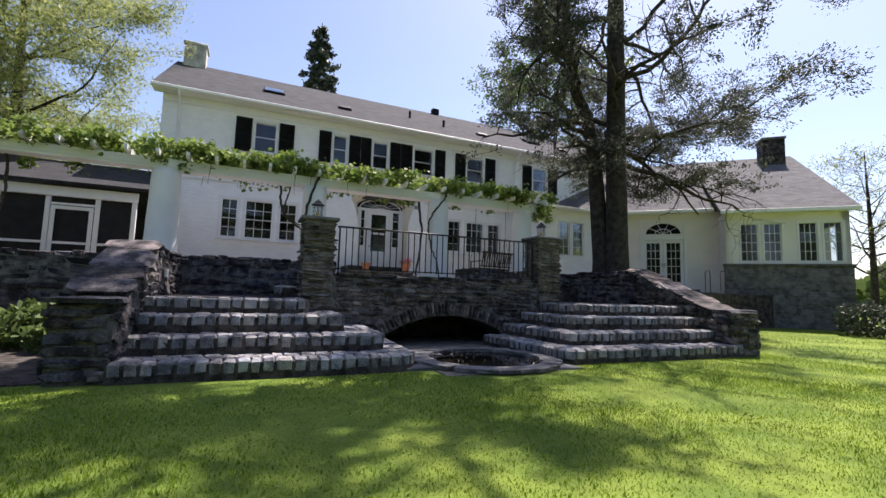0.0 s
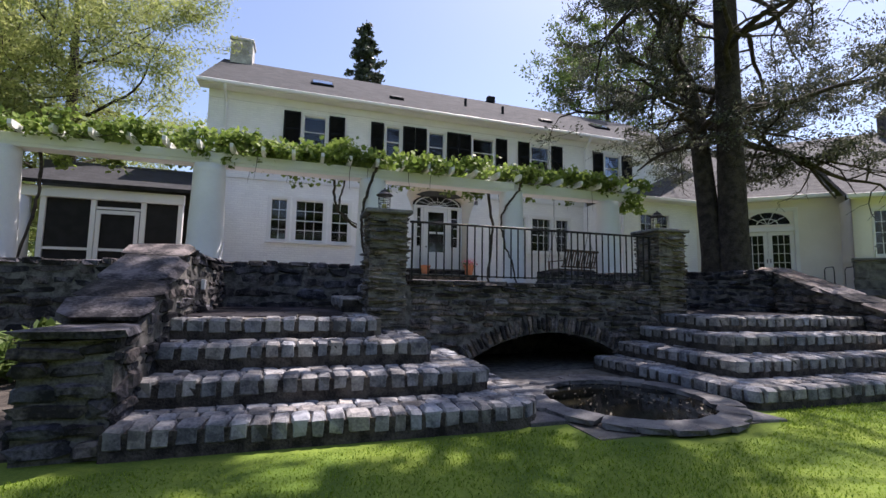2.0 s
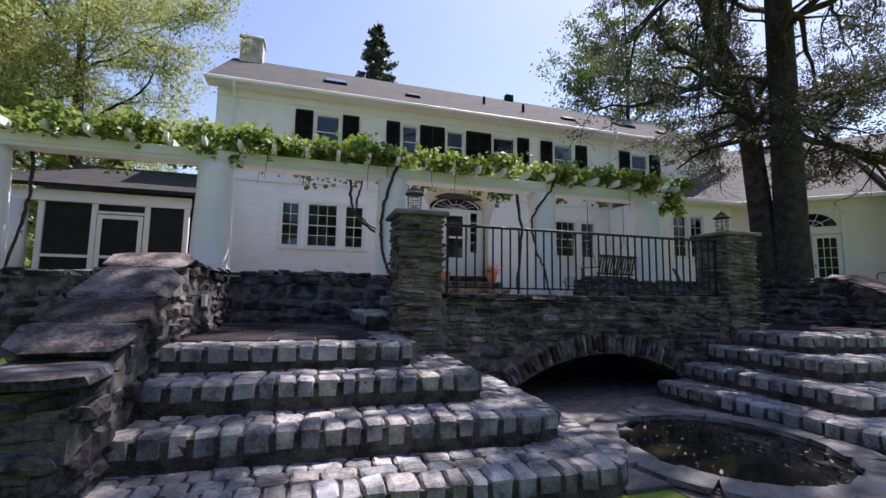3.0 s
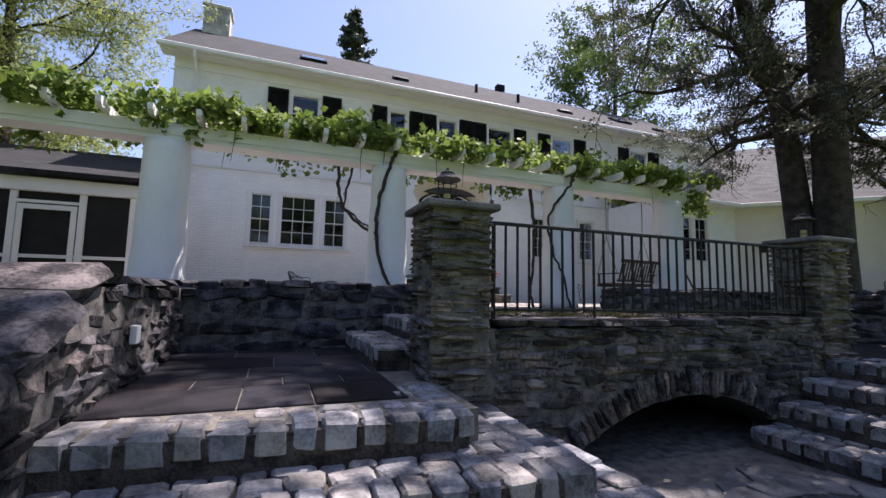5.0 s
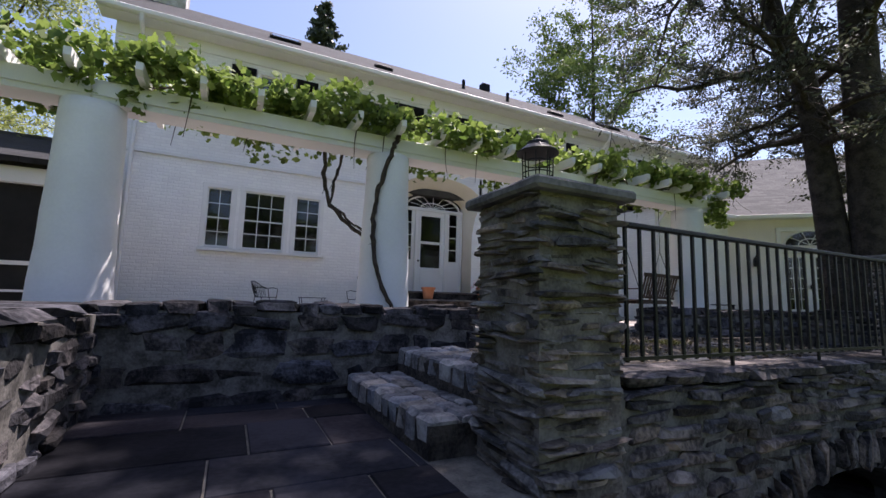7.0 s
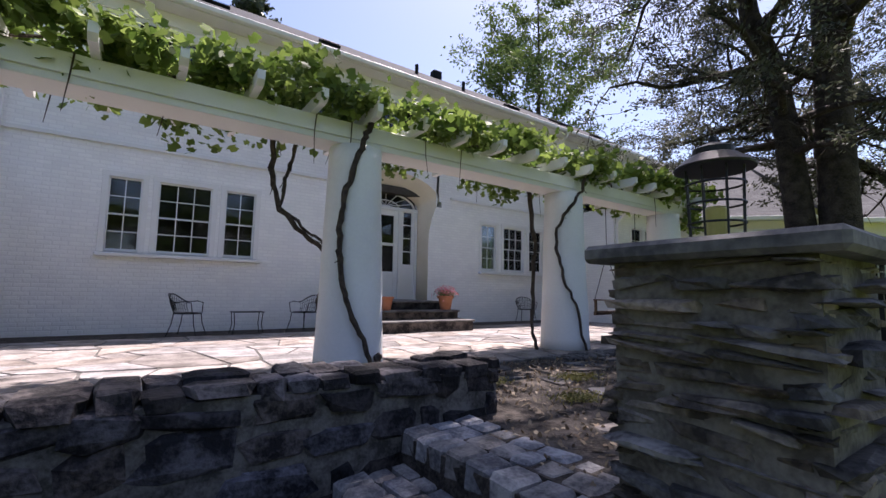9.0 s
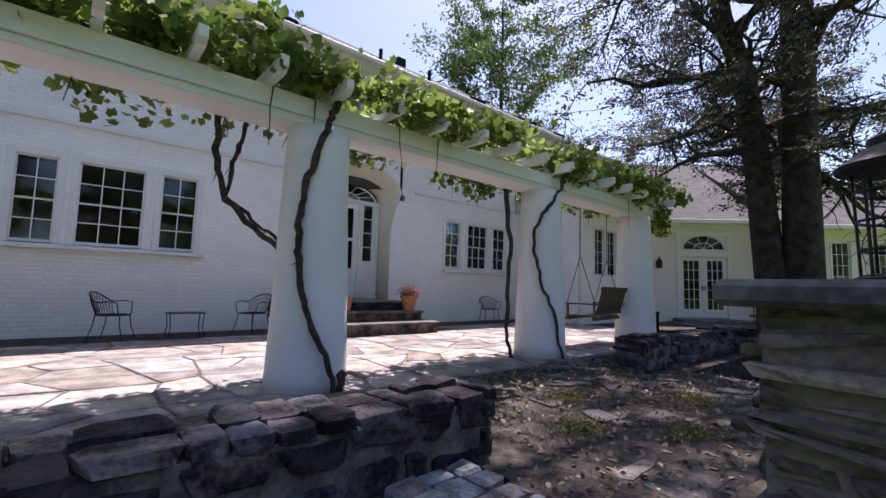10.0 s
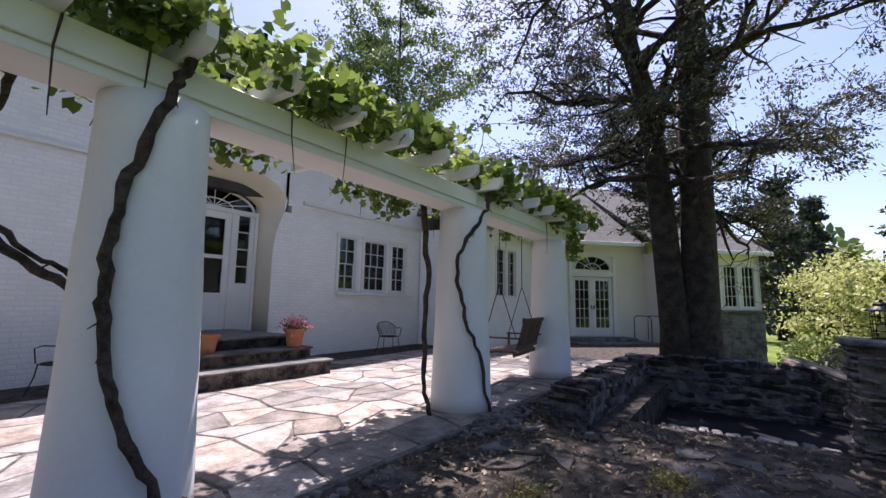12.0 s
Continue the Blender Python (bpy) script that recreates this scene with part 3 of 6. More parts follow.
part("door_frame", boxes((4.0, 4.08, 18.02, 18.16, 1.72, 4.35), (4.42, 4.5, 18.02, 18.16, 1.72, 4.35), (5.42, 5.5, 18.02, 18.16, 1.72, 4.35), (5.97, 6.05, 18.02, 18.16, 1.72, 4.35), (4.0, 6.05, 18.015, 18.16, 4.3, 4.4), bevel=0.01), M_TRIM, door)
leaf = part("leaf", boxes((4.5, 4.63, 18.06, 18.11, 1.74, 4.3), (5.29, 5.42, 18.06, 18.11, 1.74, 4.3), (4.63, 5.29, 18.06, 18.11, 1.74, 2.55), (4.63, 5.29, 18.06, 18.11, 3.28, 3.36), (4.63, 5.29, 18.06, 18.11, 4.15, 4.3), bevel=0.006), M_TRIM, door)
for a, b in ((2.55, 3.28), (3.36, 4.15)):
    part("pane", boxes((4.63, 5.29, 18.083, 18.088, a, b)), M_GLASS, leaf)
bm = bmesh.new()
lathe(bm, [(0.01, 0), (0.03, 0.01), (0.03, 0.03), (0.012, 0.04)], 10)
part("door_handle", bm, M_IRON, leaf).matrix_basis = pose(4.56, 18.06, 2.75, 90)
for x0, x1 in ((4.08, 4.42), (5.5, 5.97)):
    sl = part("sidelight", boxes((x0, x1, 18.07, 18.11, 1.74, 2.75), (x0, x0 + 0.1, 18.07, 18.11, 2.75, 4.3), (x1 - 0.1, x1, 18.07, 18.11, 2.75, 4.3), *[(x0 + 0.1, x1 - 0.1, 18.07, 18.11, 2.75 + k * 0.385, 2.775 + k * 0.385) for k in range(5)]), M_TRIM, door)
    part("pane", boxes((x0 + 0.1, x1 - 0.1, 18.085, 18.09, 2.75, 4.3)), M_GLASS, sl)


def fanlight(parent, cx, y, z, half, high, spokes):
    bm = bmesh.new()
    pts = [(cx + half * math.cos(math.pi * k / 24), z + high * math.sin(math.pi * k / 24)) for k in range(25)]
    for s, w in ((1.0, 0.03), (0.45, 0.015)):
        tube(bm, [(cx + (x - cx) * s, y, z + (h - z) * s) for x, h in pts], w, 6)
    for k in range(1, spokes):
        a = math.pi * k / spokes
        tube(bm, [(cx, y, z), (cx + half * math.cos(a), y, z + high * math.sin(a))], 0.011, 5)
    part("fanlight_bars", bm, M_TRIM, parent)
    bm = bmesh.new()
    bm.faces.new([bm.verts.new((x, y + 0.02, h)) for x, h in pts])
    part("fanlight_pane", bm, M_GLASS, parent)


fanlight(door, 5.02, 18.08, 4.4, 0.92, 0.4, 8)
# door steps
steps = thing("door_steps", "weathered stone steps up to the front door", "steps", kind="structure")
for k in range(3):
    part("step", boxes((3.3, 5.83 - 0.13 * k, 15.1 + k * 0.42, 17.5 if k < 2 else 18.1, PATIO + k * 0.2 - 0.1, PATIO + (k + 1) * 0.2 - 0.045)), M_STONE, steps)
    part("tread", boxes((3.27, 5.87 - 0.13 * k, 15.06 + k * 0.42, 15.7 + k * 0.42 if k < 2 else 18.1, PATIO + (k + 1) * 0.2 - 0.042, PATIO + (k + 1) * 0.2), bevel=0.012), M_CAP, steps)

# chimneys
ch = thing("chimney", "weathered white brick chimney on the roof ridge", "chimney", kind="structure")
part("stack", boxes((-3.3, -2.45, 20.9, 21.7, 7.5, 11.4)), M_BRICKDARK, ch)
part("crown", boxes((-3.35, -2.4, 20.85, 21.75, 11.4, 11.55), bevel=0.03), M_BRICKDARK, ch)
for x, y, s, nm in ((0.4, 19.0, (0.85, 0.7), "skylight"), (3.3, 18.4, (0.55, 0.3), "roof_vent"), (10.2, 18.4, (0.6, 0.3), "roof_vent"), (13.6, 19.0, (0.85, 0.7), "skylight"), (15.2, 18.4, (0.5, 0.3), "roof_vent")):
    z = EAVE + 0.15 + (y - 17.05) * PITCH
    v = thing(nm, "dark box on the grey shingle roof", nm.replace("_", " "), m=Matrix.Translation((x, y, z)) @ Matrix.Rotation(math.atan(PITCH), 4, "X"))
    part("curb", boxes((-s[0] / 2, s[0] / 2, -s[1] / 2, s[1] / 2, -0.08, 0.06), bevel=0.015), M_SHUTTER, v)
    part("cover", boxes((-s[0] / 2 + 0.05, s[0] / 2 - 0.05, -s[1] / 2 + 0.05, s[1] / 2 - 0.05, 0.062, 0.08)), M_GLASS if nm == "skylight" else M_IRON, v)
for x, y in ((6.6, 19.2), (8.2, 18.7)):
    z = EAVE + 0.15 + (y - 17.05) * PITCH
    bm = bmesh.new()
    lathe(bm, [(0.06, z - 0.1), (0.06, z + 0.3)], 10, (x, y))
    tagged(link("vent_pipe", bm, M_SHUTTER), "black vent pipe on the grey roof", "vent pipe")
tagged(link("ridge_vent", boxes((8.6, 9.0, 21.2, 21.5, RIDGE, RIDGE + 0.35), bevel=0.03), M_SHUTTER), "dark vent box on the roof ridge", "roof vent")

# the house at its true place and size
HOUSE = Matrix.Translation((-0.03, 17.84 - 1.024 * 17.5, 0.015)) @ Matrix.Scale(1.024, 4)
for ob in [o for o in bpy.data.objects if o not in BEFORE and o.parent is None]:
    ob.matrix_basis = HOUSE @ ob.matrix_basis

# ---- the cream wing, set at 45 degrees ----
WING = Matrix.Translation((12.44, 18.6, -0.02)) @ Matrix.Rotation(radians(-45), 4, "Z") @ Matrix.Scale(1.063, 4)
A_EAVE, B_EAVE = 4.56, 4.28
FD = (5.68, 7.26, 1.27, 3.45)
wall("wall_wing", WING, 0.2, 8.72, -0.2, A_EAVE, 0.25, [FD], M_CREAM, label="cream stucco wall of the low wing")
BAY = WING @ Matrix.Translation((0, -1.08, 0))
bay_windows = [(9.07, 9.67), (9.83, 10.42), (10.93, 11.52), (11.68, 12.28)]
bay_open = [(a, b, 2.36, 3.86) for a, b in bay_windows]
wall("wall_bay", BAY, 8.55, 12.47, -0.2, B_EAVE, 0.25, bay_open, M_CREAM, label="cream wall of the wing's window bay")
wall("wall_bay_return", BAY @ pose(8.55, 1.8, 0, 0, 0, -90), 0, 1.8, -0.2, B_EAVE, 0.2, [], M_CREAM, label="cream return wall of the bay")
wall("wall_wing_end", BAY @ pose(12.47, 0.0, 0, 0, 0, 90), 0, 11.5, -0.2, B_EAVE, 0.25, [(0.5, 1.6, 2.28, 3.8)], M_CREAM, label="cream end wall of the wing")
for o in bay_open:
    sash_window(BAY, *o, 3, 4, sill=False, trim=0.04, single=True, label="white casement window of the bay")
# the low link between house and wing, its front before that of the house
LINK = face(0, 15.45)
link_win = [(12.66, 13.33, 2.72, 4.3), (13.47, 14.12, 2.72, 4.3)]
wall("wall_link", LINK, 11.72, 15.85, -0.2, 4.86, 0.25, link_win, M_BRICK, label="white painted brick wall between house and wing")
wall("wall_link_return", pose(11.72, 17.8, 0, 0, 0, -90), 0, 2.1, -0.2, 4.86, 0.2, [], M_BRICK, label="white painted brick return of the link wall")
for o in link_win:
    sash_window(LINK, *o, 2, 4, trim=0.05, single=True, sill=False, label="white casement window with small panes")
roof_slab("roof_link", ((11.5, 15.1, 4.9), (16.0, 15.1, 4.9), (17.5, 17.8, 5.45), (11.5, 17.8, 5.45)), 0.1, M_PALE_SHINGLE, "pale low roof between house and wing")
tagged(link("gutter_link", boxes((11.45, 15.4, 14.98, 15.09, 4.78, 4.9), (11.5, 15.7, 15.095, 15.44, 4.775, 4.8), bevel=0.01), M_TRIM), "white gutter along the low roof", "gutter", kind="structure")
# added inner walls of link and wing, gloom put into their colour
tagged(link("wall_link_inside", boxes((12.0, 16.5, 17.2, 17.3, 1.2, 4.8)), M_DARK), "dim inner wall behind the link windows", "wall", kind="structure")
d = thing("downspout", "white metal downspout at the corner of the low link", "downspout", kind="structure")
bm = bmesh.new()
tube(bm, [(11.8, 15.04, 4.8), (11.8, 15.1, 4.65), (11.8, 15.36, 4.4), (11.8, 15.38, 4.2), (11.8, 15.38, PATIO + 0.12)], 0.045, 8)
part("pipe", bm, M_TRIM, d)
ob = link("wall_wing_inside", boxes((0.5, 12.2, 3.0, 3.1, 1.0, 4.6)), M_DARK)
ob.matrix_world = WING
tagged(ob, "dim inner wall of the wing", "wall", kind="structure")


def wing_roof(name, u0, u1, p0, z0, p1, z1, label):
    c = [WING @ Vector(v) for v in ((u0, p0, z0), (u1, p0, z0), (u1, p1, z1), (u0, p1, z1))]
    return roof_slab(name, c, 0.14, M_PALE_SHINGLE, label)


RIDGE_W = 8.02
wing_roof("roof_wing", -2.8, 8.35, -0.32, A_EAVE + 0.1, 4.7, RIDGE_W, "grey shingle roof of the wing")
wing_roof("roof_bay", 8.352, 12.7, -1.38, B_EAVE + 0.1, 4.7, RIDGE_W + 0.02, "grey shingle roof over the bay")
wing_roof("roof_wing_rear", 12.7, -1.0, 10.8, B_EAVE + 0.1, 4.7, RIDGE_W + 0.01, "grey shingle rear slope of the wing")
ob = link("gutter_wing", boxes((0.2, 8.35, -0.43, -0.32, A_EAVE - 0.06, A_EAVE + 0.08), (8.36, 12.7, -1.49, -1.38, B_EAVE - 0.06, B_EAVE + 0.08), (0.2, 8.35, -0.32, 0, A_EAVE - 0.04, A_EAVE), (8.5, 12.6, -1.38, -1.08, B_EAVE - 0.04, B_EAVE), bevel=0.012), M_TRIM)
ob.matrix_world = WING
tagged(ob, "white gutter along the wing's eave", "gutter", kind="structure")
bm = bmesh.new()
tri = [(12.47, -1.08, B_EAVE), (12.47, 10.4, B_EAVE), (12.47, 4.7, RIDGE_W - 0.2)]
a = [bm.verts.new(p) for p in tri]
b = [bm.verts.new((p[0] - 0.2, p[1], p[2])) for p in tri]
bm.faces.new(a), bm.faces.new(b[::-1])
for i in range(3):
    bm.faces.new((a[i], b[i], b[(i + 1) % 3], a[(i + 1) % 3]))
bmesh.ops.recalc_face_normals(bm, faces=bm.faces)
ob = link("wall_wing_gable", bm, M_CREAM)
ob.matrix_world = WING
tagged(ob, "cream gable of the wing", "wall", kind="structure")
rake = link("trim_rake", boxes((0, 0.06, 0, 7.0, -0.22, -0.02)), M_TRIM)
rake.matrix_world = WING @ Matrix.Translation((12.64, -1.38, B_EAVE + 0.1)) @ Matrix.Rotation(math.atan2(RIDGE_W - B_EAVE - 0.1, 6.08), 4, "X")
tagged(rake, "white rake board on the wing's gable", "trim", kind="structure")
ch = thing("chimney", "dark stone chimney on the wing's ridge", "chimney", kind="structure", m=WING)
part("stack", boxes((11.25, 12.15, 3.6, 4.5, 5.5, 8.62)), M_STONE, ch)
part("crown", boxes((11.19, 12.21, 3.54, 4.56, 8.62, 8.74), bevel=0.02), M_CAP, ch)
fd = thing("door_2", "white french doors with small panes and fanlight", "door", kind="structure", m=WING)
u0, u1, z0, z1 = FD
um = (u0 + u1) / 2
part("door_frame", boxes((u0 - 0.12, u0, -0.05, 0.12, z0, z1 + 0.75), (u1, u1 + 0.12, -0.05, 0.12, z0, z1 + 0.75), (u0, u1, -0.05, 0.12, z1 - 0.06, z1 + 0.1), (u0 - 0.12, u1 + 0.12, -0.055, -0.003, z1 + 0.66, z1 + 0.8), bevel=0.01), M_TRIM, fd)
for a, b in ((u0 + 0.005, um - 0.005), (um + 0.005, u1 - 0.005)):
    lf = part("leaf", boxes((a, a + 0.13, 0.02, 0.07, z0 + 0.02, z1 - 0.07), (b - 0.13, b, 0.02, 0.07, z0 + 0.02, z1 - 0.07), (a + 0.13, b - 0.13, 0.02, 0.07, z0 + 0.02, z0 + 0.3), (a + 0.13, b - 0.13, 0.02, 0.07, z1 - 0.2, z1 - 0.07), bevel=0.005), M_TRIM, fd)
    ga, gb, gz0, gz1 = a + 0.13, b - 0.13, z0 + 0.3, z1 - 0.2
    part("glazing_bars", boxes(*[(ga + (gb - ga) * k / 3 - 0.009, ga + (gb - ga) * k / 3 + 0.009, 0.03, 0.06, gz0, gz1) for k in (1, 2)], *[(ga, gb, 0.031, 0.059, gz0 + (gz1 - gz0) * k / 5 - 0.009, gz0 + (gz1 - gz0) * k / 5 + 0.009) for k in range(1, 5)]), M_TRIM, lf)
    for i in range(3):
        for k in range(5):
            part("pane", boxes((ga + (gb - ga) * i / 3, ga + (gb - ga) * (i + 1) / 3, 0.043, 0.047, gz0 + (gz1 - gz0) * k / 5, gz0 + (gz1 - gz0) * (k + 1) / 5)), M_GLASS, lf)
    part("door_handle", boxes((um - 0.06 if a < um - 0.3 else um + 0.04, um - 0.04 if a < um - 0.3 else um + 0.06, -0.03, 0.02, z0 + 0.95, z0 + 1.1), bevel=0.005), M_IRON, lf)
# black sheet on the solid wall, imitating a dim room behind the fanlight
bm = bmesh.new()
bm.faces.new([bm.verts.new((um + 0.7 * math.cos(math.pi * k / 24), -0.004, z1 + 0.2 + 0.48 * math.sin(math.pi * k / 24))) for k in range(25)])
part("fanlight_backing", bm, M_SHUTTER, fd)
fanlight(fd, um, -0.03, z1 + 0.2, 0.7, 0.48, 5)

# ---- screened porch ----
BEFORE = set(bpy.data.objects)
porch = thing("screened_porch", "white screened porch with a dark roof beside the house", "porch", kind="structure")
PY = 15.5
roof_slab("roof_porch", ((-8.2, PY - 0.35, 3.72), (-3.0, PY - 0.35, 3.72), (-3.32, 18.6, 5.0), (-6.6, 18.6, 5.0)), 0.1, M_DARKROOF, "dark shingle roof of the porch")
part("fascia", boxes((-7.7, -3.31, PY - 0.12, PY + 0.02, 3.32, 3.6), bevel=0.01), M_TRIM, porch)
for x in (-6.55, -5.45, -4.3, -3.4):
    part("post", boxes((x - 0.06, x + 0.06, PY - 0.05, PY + 0.07, PATIO, 3.32), bevel=0.008), M_TRIM, porch)
for a, b in ((-6.49, -5.51), (-5.39, -4.36), (-4.24, -3.46)):
    part("rail", boxes((a, b, PY - 0.03, PY + 0.04, 1.95, 2.02), (a, b, PY - 0.03, PY + 0.04, 1.5, 1.54)), M_TRIM, porch)
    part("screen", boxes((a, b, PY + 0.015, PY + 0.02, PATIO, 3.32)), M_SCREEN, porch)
sd = part("screen_door", boxes((-5.37, -5.27, PY - 0.06, PY - 0.03, PATIO + 0.1, 3.05), (-4.48, -4.38, PY - 0.06, PY - 0.03, PATIO + 0.1, 3.05), (-5.27, -4.48, PY - 0.06, PY - 0.03, 2.95, 3.05), (-5.39, -4.36, PY - 0.05, PY + 0.04, 3.08, 3.14), (-5.27, -4.48, PY - 0.06, PY - 0.03, PATIO + 0.1, PATIO + 0.3)), M_TRIM, porch)
bm = bmesh.new()
lathe(bm, [(0.24, PATIO), (0.2, 3.32)], 20, (-7.05, PY + 0.05))
part("round_post", bm, M_PLASTER, porch, smooth=True)
# porch back and floor, coloured dark for the gloom inside
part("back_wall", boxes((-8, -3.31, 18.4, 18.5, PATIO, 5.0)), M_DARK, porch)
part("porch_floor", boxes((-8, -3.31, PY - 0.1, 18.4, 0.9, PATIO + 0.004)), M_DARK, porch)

for ob in [o for o in bpy.data.objects if o not in BEFORE and o.parent is None]:
    ob.matrix_basis = HOUSE @ ob.matrix_basis

# ---- terraces and landings ----
tagged(link("terrace_bed", boxes((-16, 22, 10.2, 17.8, -0.2, PATIO - 0.04), (1.5, 6.0, 9.46, 10.2, -0.2, PATIO - 0.041), (9.7, 16, 5.6, 10.05, -0.25, LAWN - 0.02)), M_SOIL), "dark leafy soil of the terrace beds", "soil", kind="structure")
tagged(link("bridge_deck", boxes((1.12, 6.0, 8.0, 9.45, 0.98, PATIO - 0.03)), M_SOIL), "leaf-strewn stone deck behind the railing", "terrace", kind="structure")
tagged(link("landing_left_base", boxes((-1.45, 0.8, 6.8, 9.85, -0.2, 0.735)), M_SAND), "sandy bed under the slate landing", "landing", kind="structure")
tagged(link("landing_right_base", boxes((6.0, 9.3, 6.5, 10.5, -0.2, 0.735)), M_SLATE), "dark slate landing above the stairs", "landing", kind="structure")

# darker ground laid over the lawn below the retaining wall
tagged(link("side_bed", boxes((-14, -1.98, 5.5, 9.84, -0.3, LAWN + 0.02)), M_SOIL), "shaded dark soil bed below the retaining wall", "soil", kind="structure")

# ---- bridge with arch ----
CX, R, CZ = 3.62, 2.53, -2.08
HALF = 1.5
bridge = thing("stone_bridge", "dark schist retaining wall with a low arch", "stone wall", kind="structure")
bm = bmesh.new()
ang = math.acos(HALF / R)
under = [(CX + R * math.cos(a), CZ + R * math.sin(a)) for a in np.linspace(math.pi - ang, ang, 25)]
poly = [(0.9, -0.2), (under[0][0], -0.2)] + under + [(under[-1][0], -0.2), (6.3, -0.2), (6.3, 1.14), (0.9, 1.14)]
side_prism(bm, poly, 7.637, 8.05)
bmesh.ops.triangulate(bm, faces=[f for f in bm.faces if len(f.verts) > 4])
part("mortar", bm, M_MORTAR, bridge)
bm = bmesh.new()
tun = [(CX + (R + 0.05) * math.cos(a), CZ + (R + 0.05) * math.sin(a)) for a in np.linspace(math.pi - ang, ang, 17)]
for (x0, z0), (x1, z1) in zip(tun, tun[1:]):
    bm.faces.new([bm.verts.new(p) for p in ((x0, 8.05, z0), (x1, 8.05, z1), (x1, 10.0, z1), (x0, 10.0, z0))])
part("vault", bm, M_MORTAR, bridge)
part("tunnel_floor", boxes((1.9, 5.35, 7.63, 10.0, -0.25, LAWN + 0.014)), M_MORTAR, bridge)
part("back_wall", boxes((1.5, 5.8, 10.0, 10.02, -0.3, 0.95)), M_MORTAR, bridge)


def off_arch(u, z):
    d = math.hypot(u - CX, z - CZ)
    return d > R + 0.27 or abs(u - CX) > HALF + 0.2 and d > R + 0.1


pc = Pieces(bridge, ROUGH, seed=11)
courses(pc, face(0, 7.64), 1.36, 5.8, -0.12, 1.16, (0.045, 0.1), (0.14, 0.42), 0.12, off_arch)
pc.done(M_STONE)
n = 44
for k in range(n):
    a = math.pi - ang + 0.02 - (math.pi - 2 * ang + 0.04) * (k + 0.5) / n
    rr = R + 0.13 + pc.rng.uniform(-0.015, 0.03)
    ob = new("voussoir", pc.rng.choice(ROUGH))
    ob.parent = bridge
    ob.matrix_basis = Matrix.Translation((CX + rr * math.cos(a), 7.66 + pc.rng.uniform(-0.02, 0.02), CZ + rr * math.sin(a))) @ Matrix.Rotation(-(a - math.pi / 2), 4, "Y") @ Matrix.Diagonal((0.062, 0.12, 0.26, 1))
# coping slabs along the bridge
x = 1.38
while x < 5.75:
    w = pc.rng.uniform(0.3, 0.55)
    ob = new("coping_slab", pc.rng.choice(SLABS))
    ob.parent = bridge
    ob.matrix_basis = Matrix.Translation((x + w / 2, 7.82, 1.185 + pc.rng.uniform(-0.01, 0.01))) @ Matrix.Diagonal((w - 0.01, 0.44, 0.07, 1))
    x += w


def stone_pier(x0, x1, y0, y1, top, seed):
    p = thing("stone_pier", "square pier of thin stacked schist with a bluestone cap", "stone pier", "gate piers")
    i = 0.05
    part("core", boxes((x0 + 0.055, x1 - 0.055, y0 + 0.055, y1 - 0.055, -0.15, top - 0.055)), M_PALE_MORTAR, p)
    q = Pieces(p, PIER_STONES, seed=seed)
    hi, wd = (0.034, 0.075), (0.09, 0.4)
    w, d = x1 - x0 - 2 * i, y1 - y0 - 2 * i
    courses(q, face(x0 + i, y0 + i, 0), 0, w, -0.1, top - 0.06, hi, wd, 0.1, fill=0.9, proud=0.042)
    courses(q, face(x0 + i, y1 - i, -90), 0, d, -0.1, top - 0.06, hi, wd, 0.1, fill=0.9, proud=0.042)
    courses(q, face(x1 - i, y0 + i, 90), 0, d, 1.1, top - 0.06, hi, wd, 0.1, fill=0.9, proud=0.042)
    courses(q, face(x1 - i, y1 - i, 180), 0, w, 1.0, top - 0.06, hi, wd, 0.1, fill=0.9, proud=0.042)
    q.done(M_PIER)
    bm = boxes((x0 - 0.02, x1 + 0.02, y0 - 0.02, y1 + 0.02, top - 0.055, top + 0.005), bevel=0.015)
    part("cap", bm, M_CAP, p, "thick bluestone cap")
    return p


PL = (0.7, 1.33, 7.54, 8.2)
PR = (5.75, 6.42, 7.54, 8.2)
stone_pier(*PL, 2.205, 21)
stone_pier(*PR, 2.225, 22)

# ---- iron railing ----
rail = thing("iron_railing", "black wrought iron railing on the stone bridge", "railing")
part("top_rail", boxes((1.36, 5.8, 7.74, 7.79, 2.07, 2.1), bevel=0.006), M_IRON, rail)
part("bottom_rail", boxes((1.36, 5.8, 7.75, 7.78, 1.29, 1.31)), M_IRON, rail)
nb = 35
for k in range(nb + 1):
    x = 1.4 + (5.74 - 1.4) * k / nb
    w = 0.014 if k in (0, nb) else 0.009
    part("post" if k in (0, nb) else "baluster", boxes((x - w, x + w, 7.765 - w, 7.765 + w, 1.2 if k % 9 == 0 or k == nb else 1.28, 2.075)), M_IRON, rail)


# ---- walls of the stairs ----

lw = thing("stair_wall", "sloping schist wall beside the stone stairs", "stone wall", "stair side walls", kind="structure")


def left_top(y):
    if y < 5.8:
        return 0.74
    return min(1.5, 0.78 + (y - 5.8) * 0.46)


bm = bmesh.new()
prof = [(5.38, -0.2), (9.9, -0.2), (9.9, 1.44), (7.4, 1.44), (5.8, 0.7), (5.38, 0.68)]
a = [bm.verts.new((-1.95, y, z)) for y, z in prof]
b = [bm.verts.new((-1.395, y, z)) for y, z in prof]
bm.faces.new(a), bm.faces.new(b[::-1])
for i in range(len(prof)):
    bm.faces.new((a[i], b[i], b[(i + 1) % len(prof)], a[(i + 1) % len(prof)]))
bmesh.ops.recalc_face_normals(bm, faces=bm.faces)
part("mortar", bm, M_MORTAR, lw)
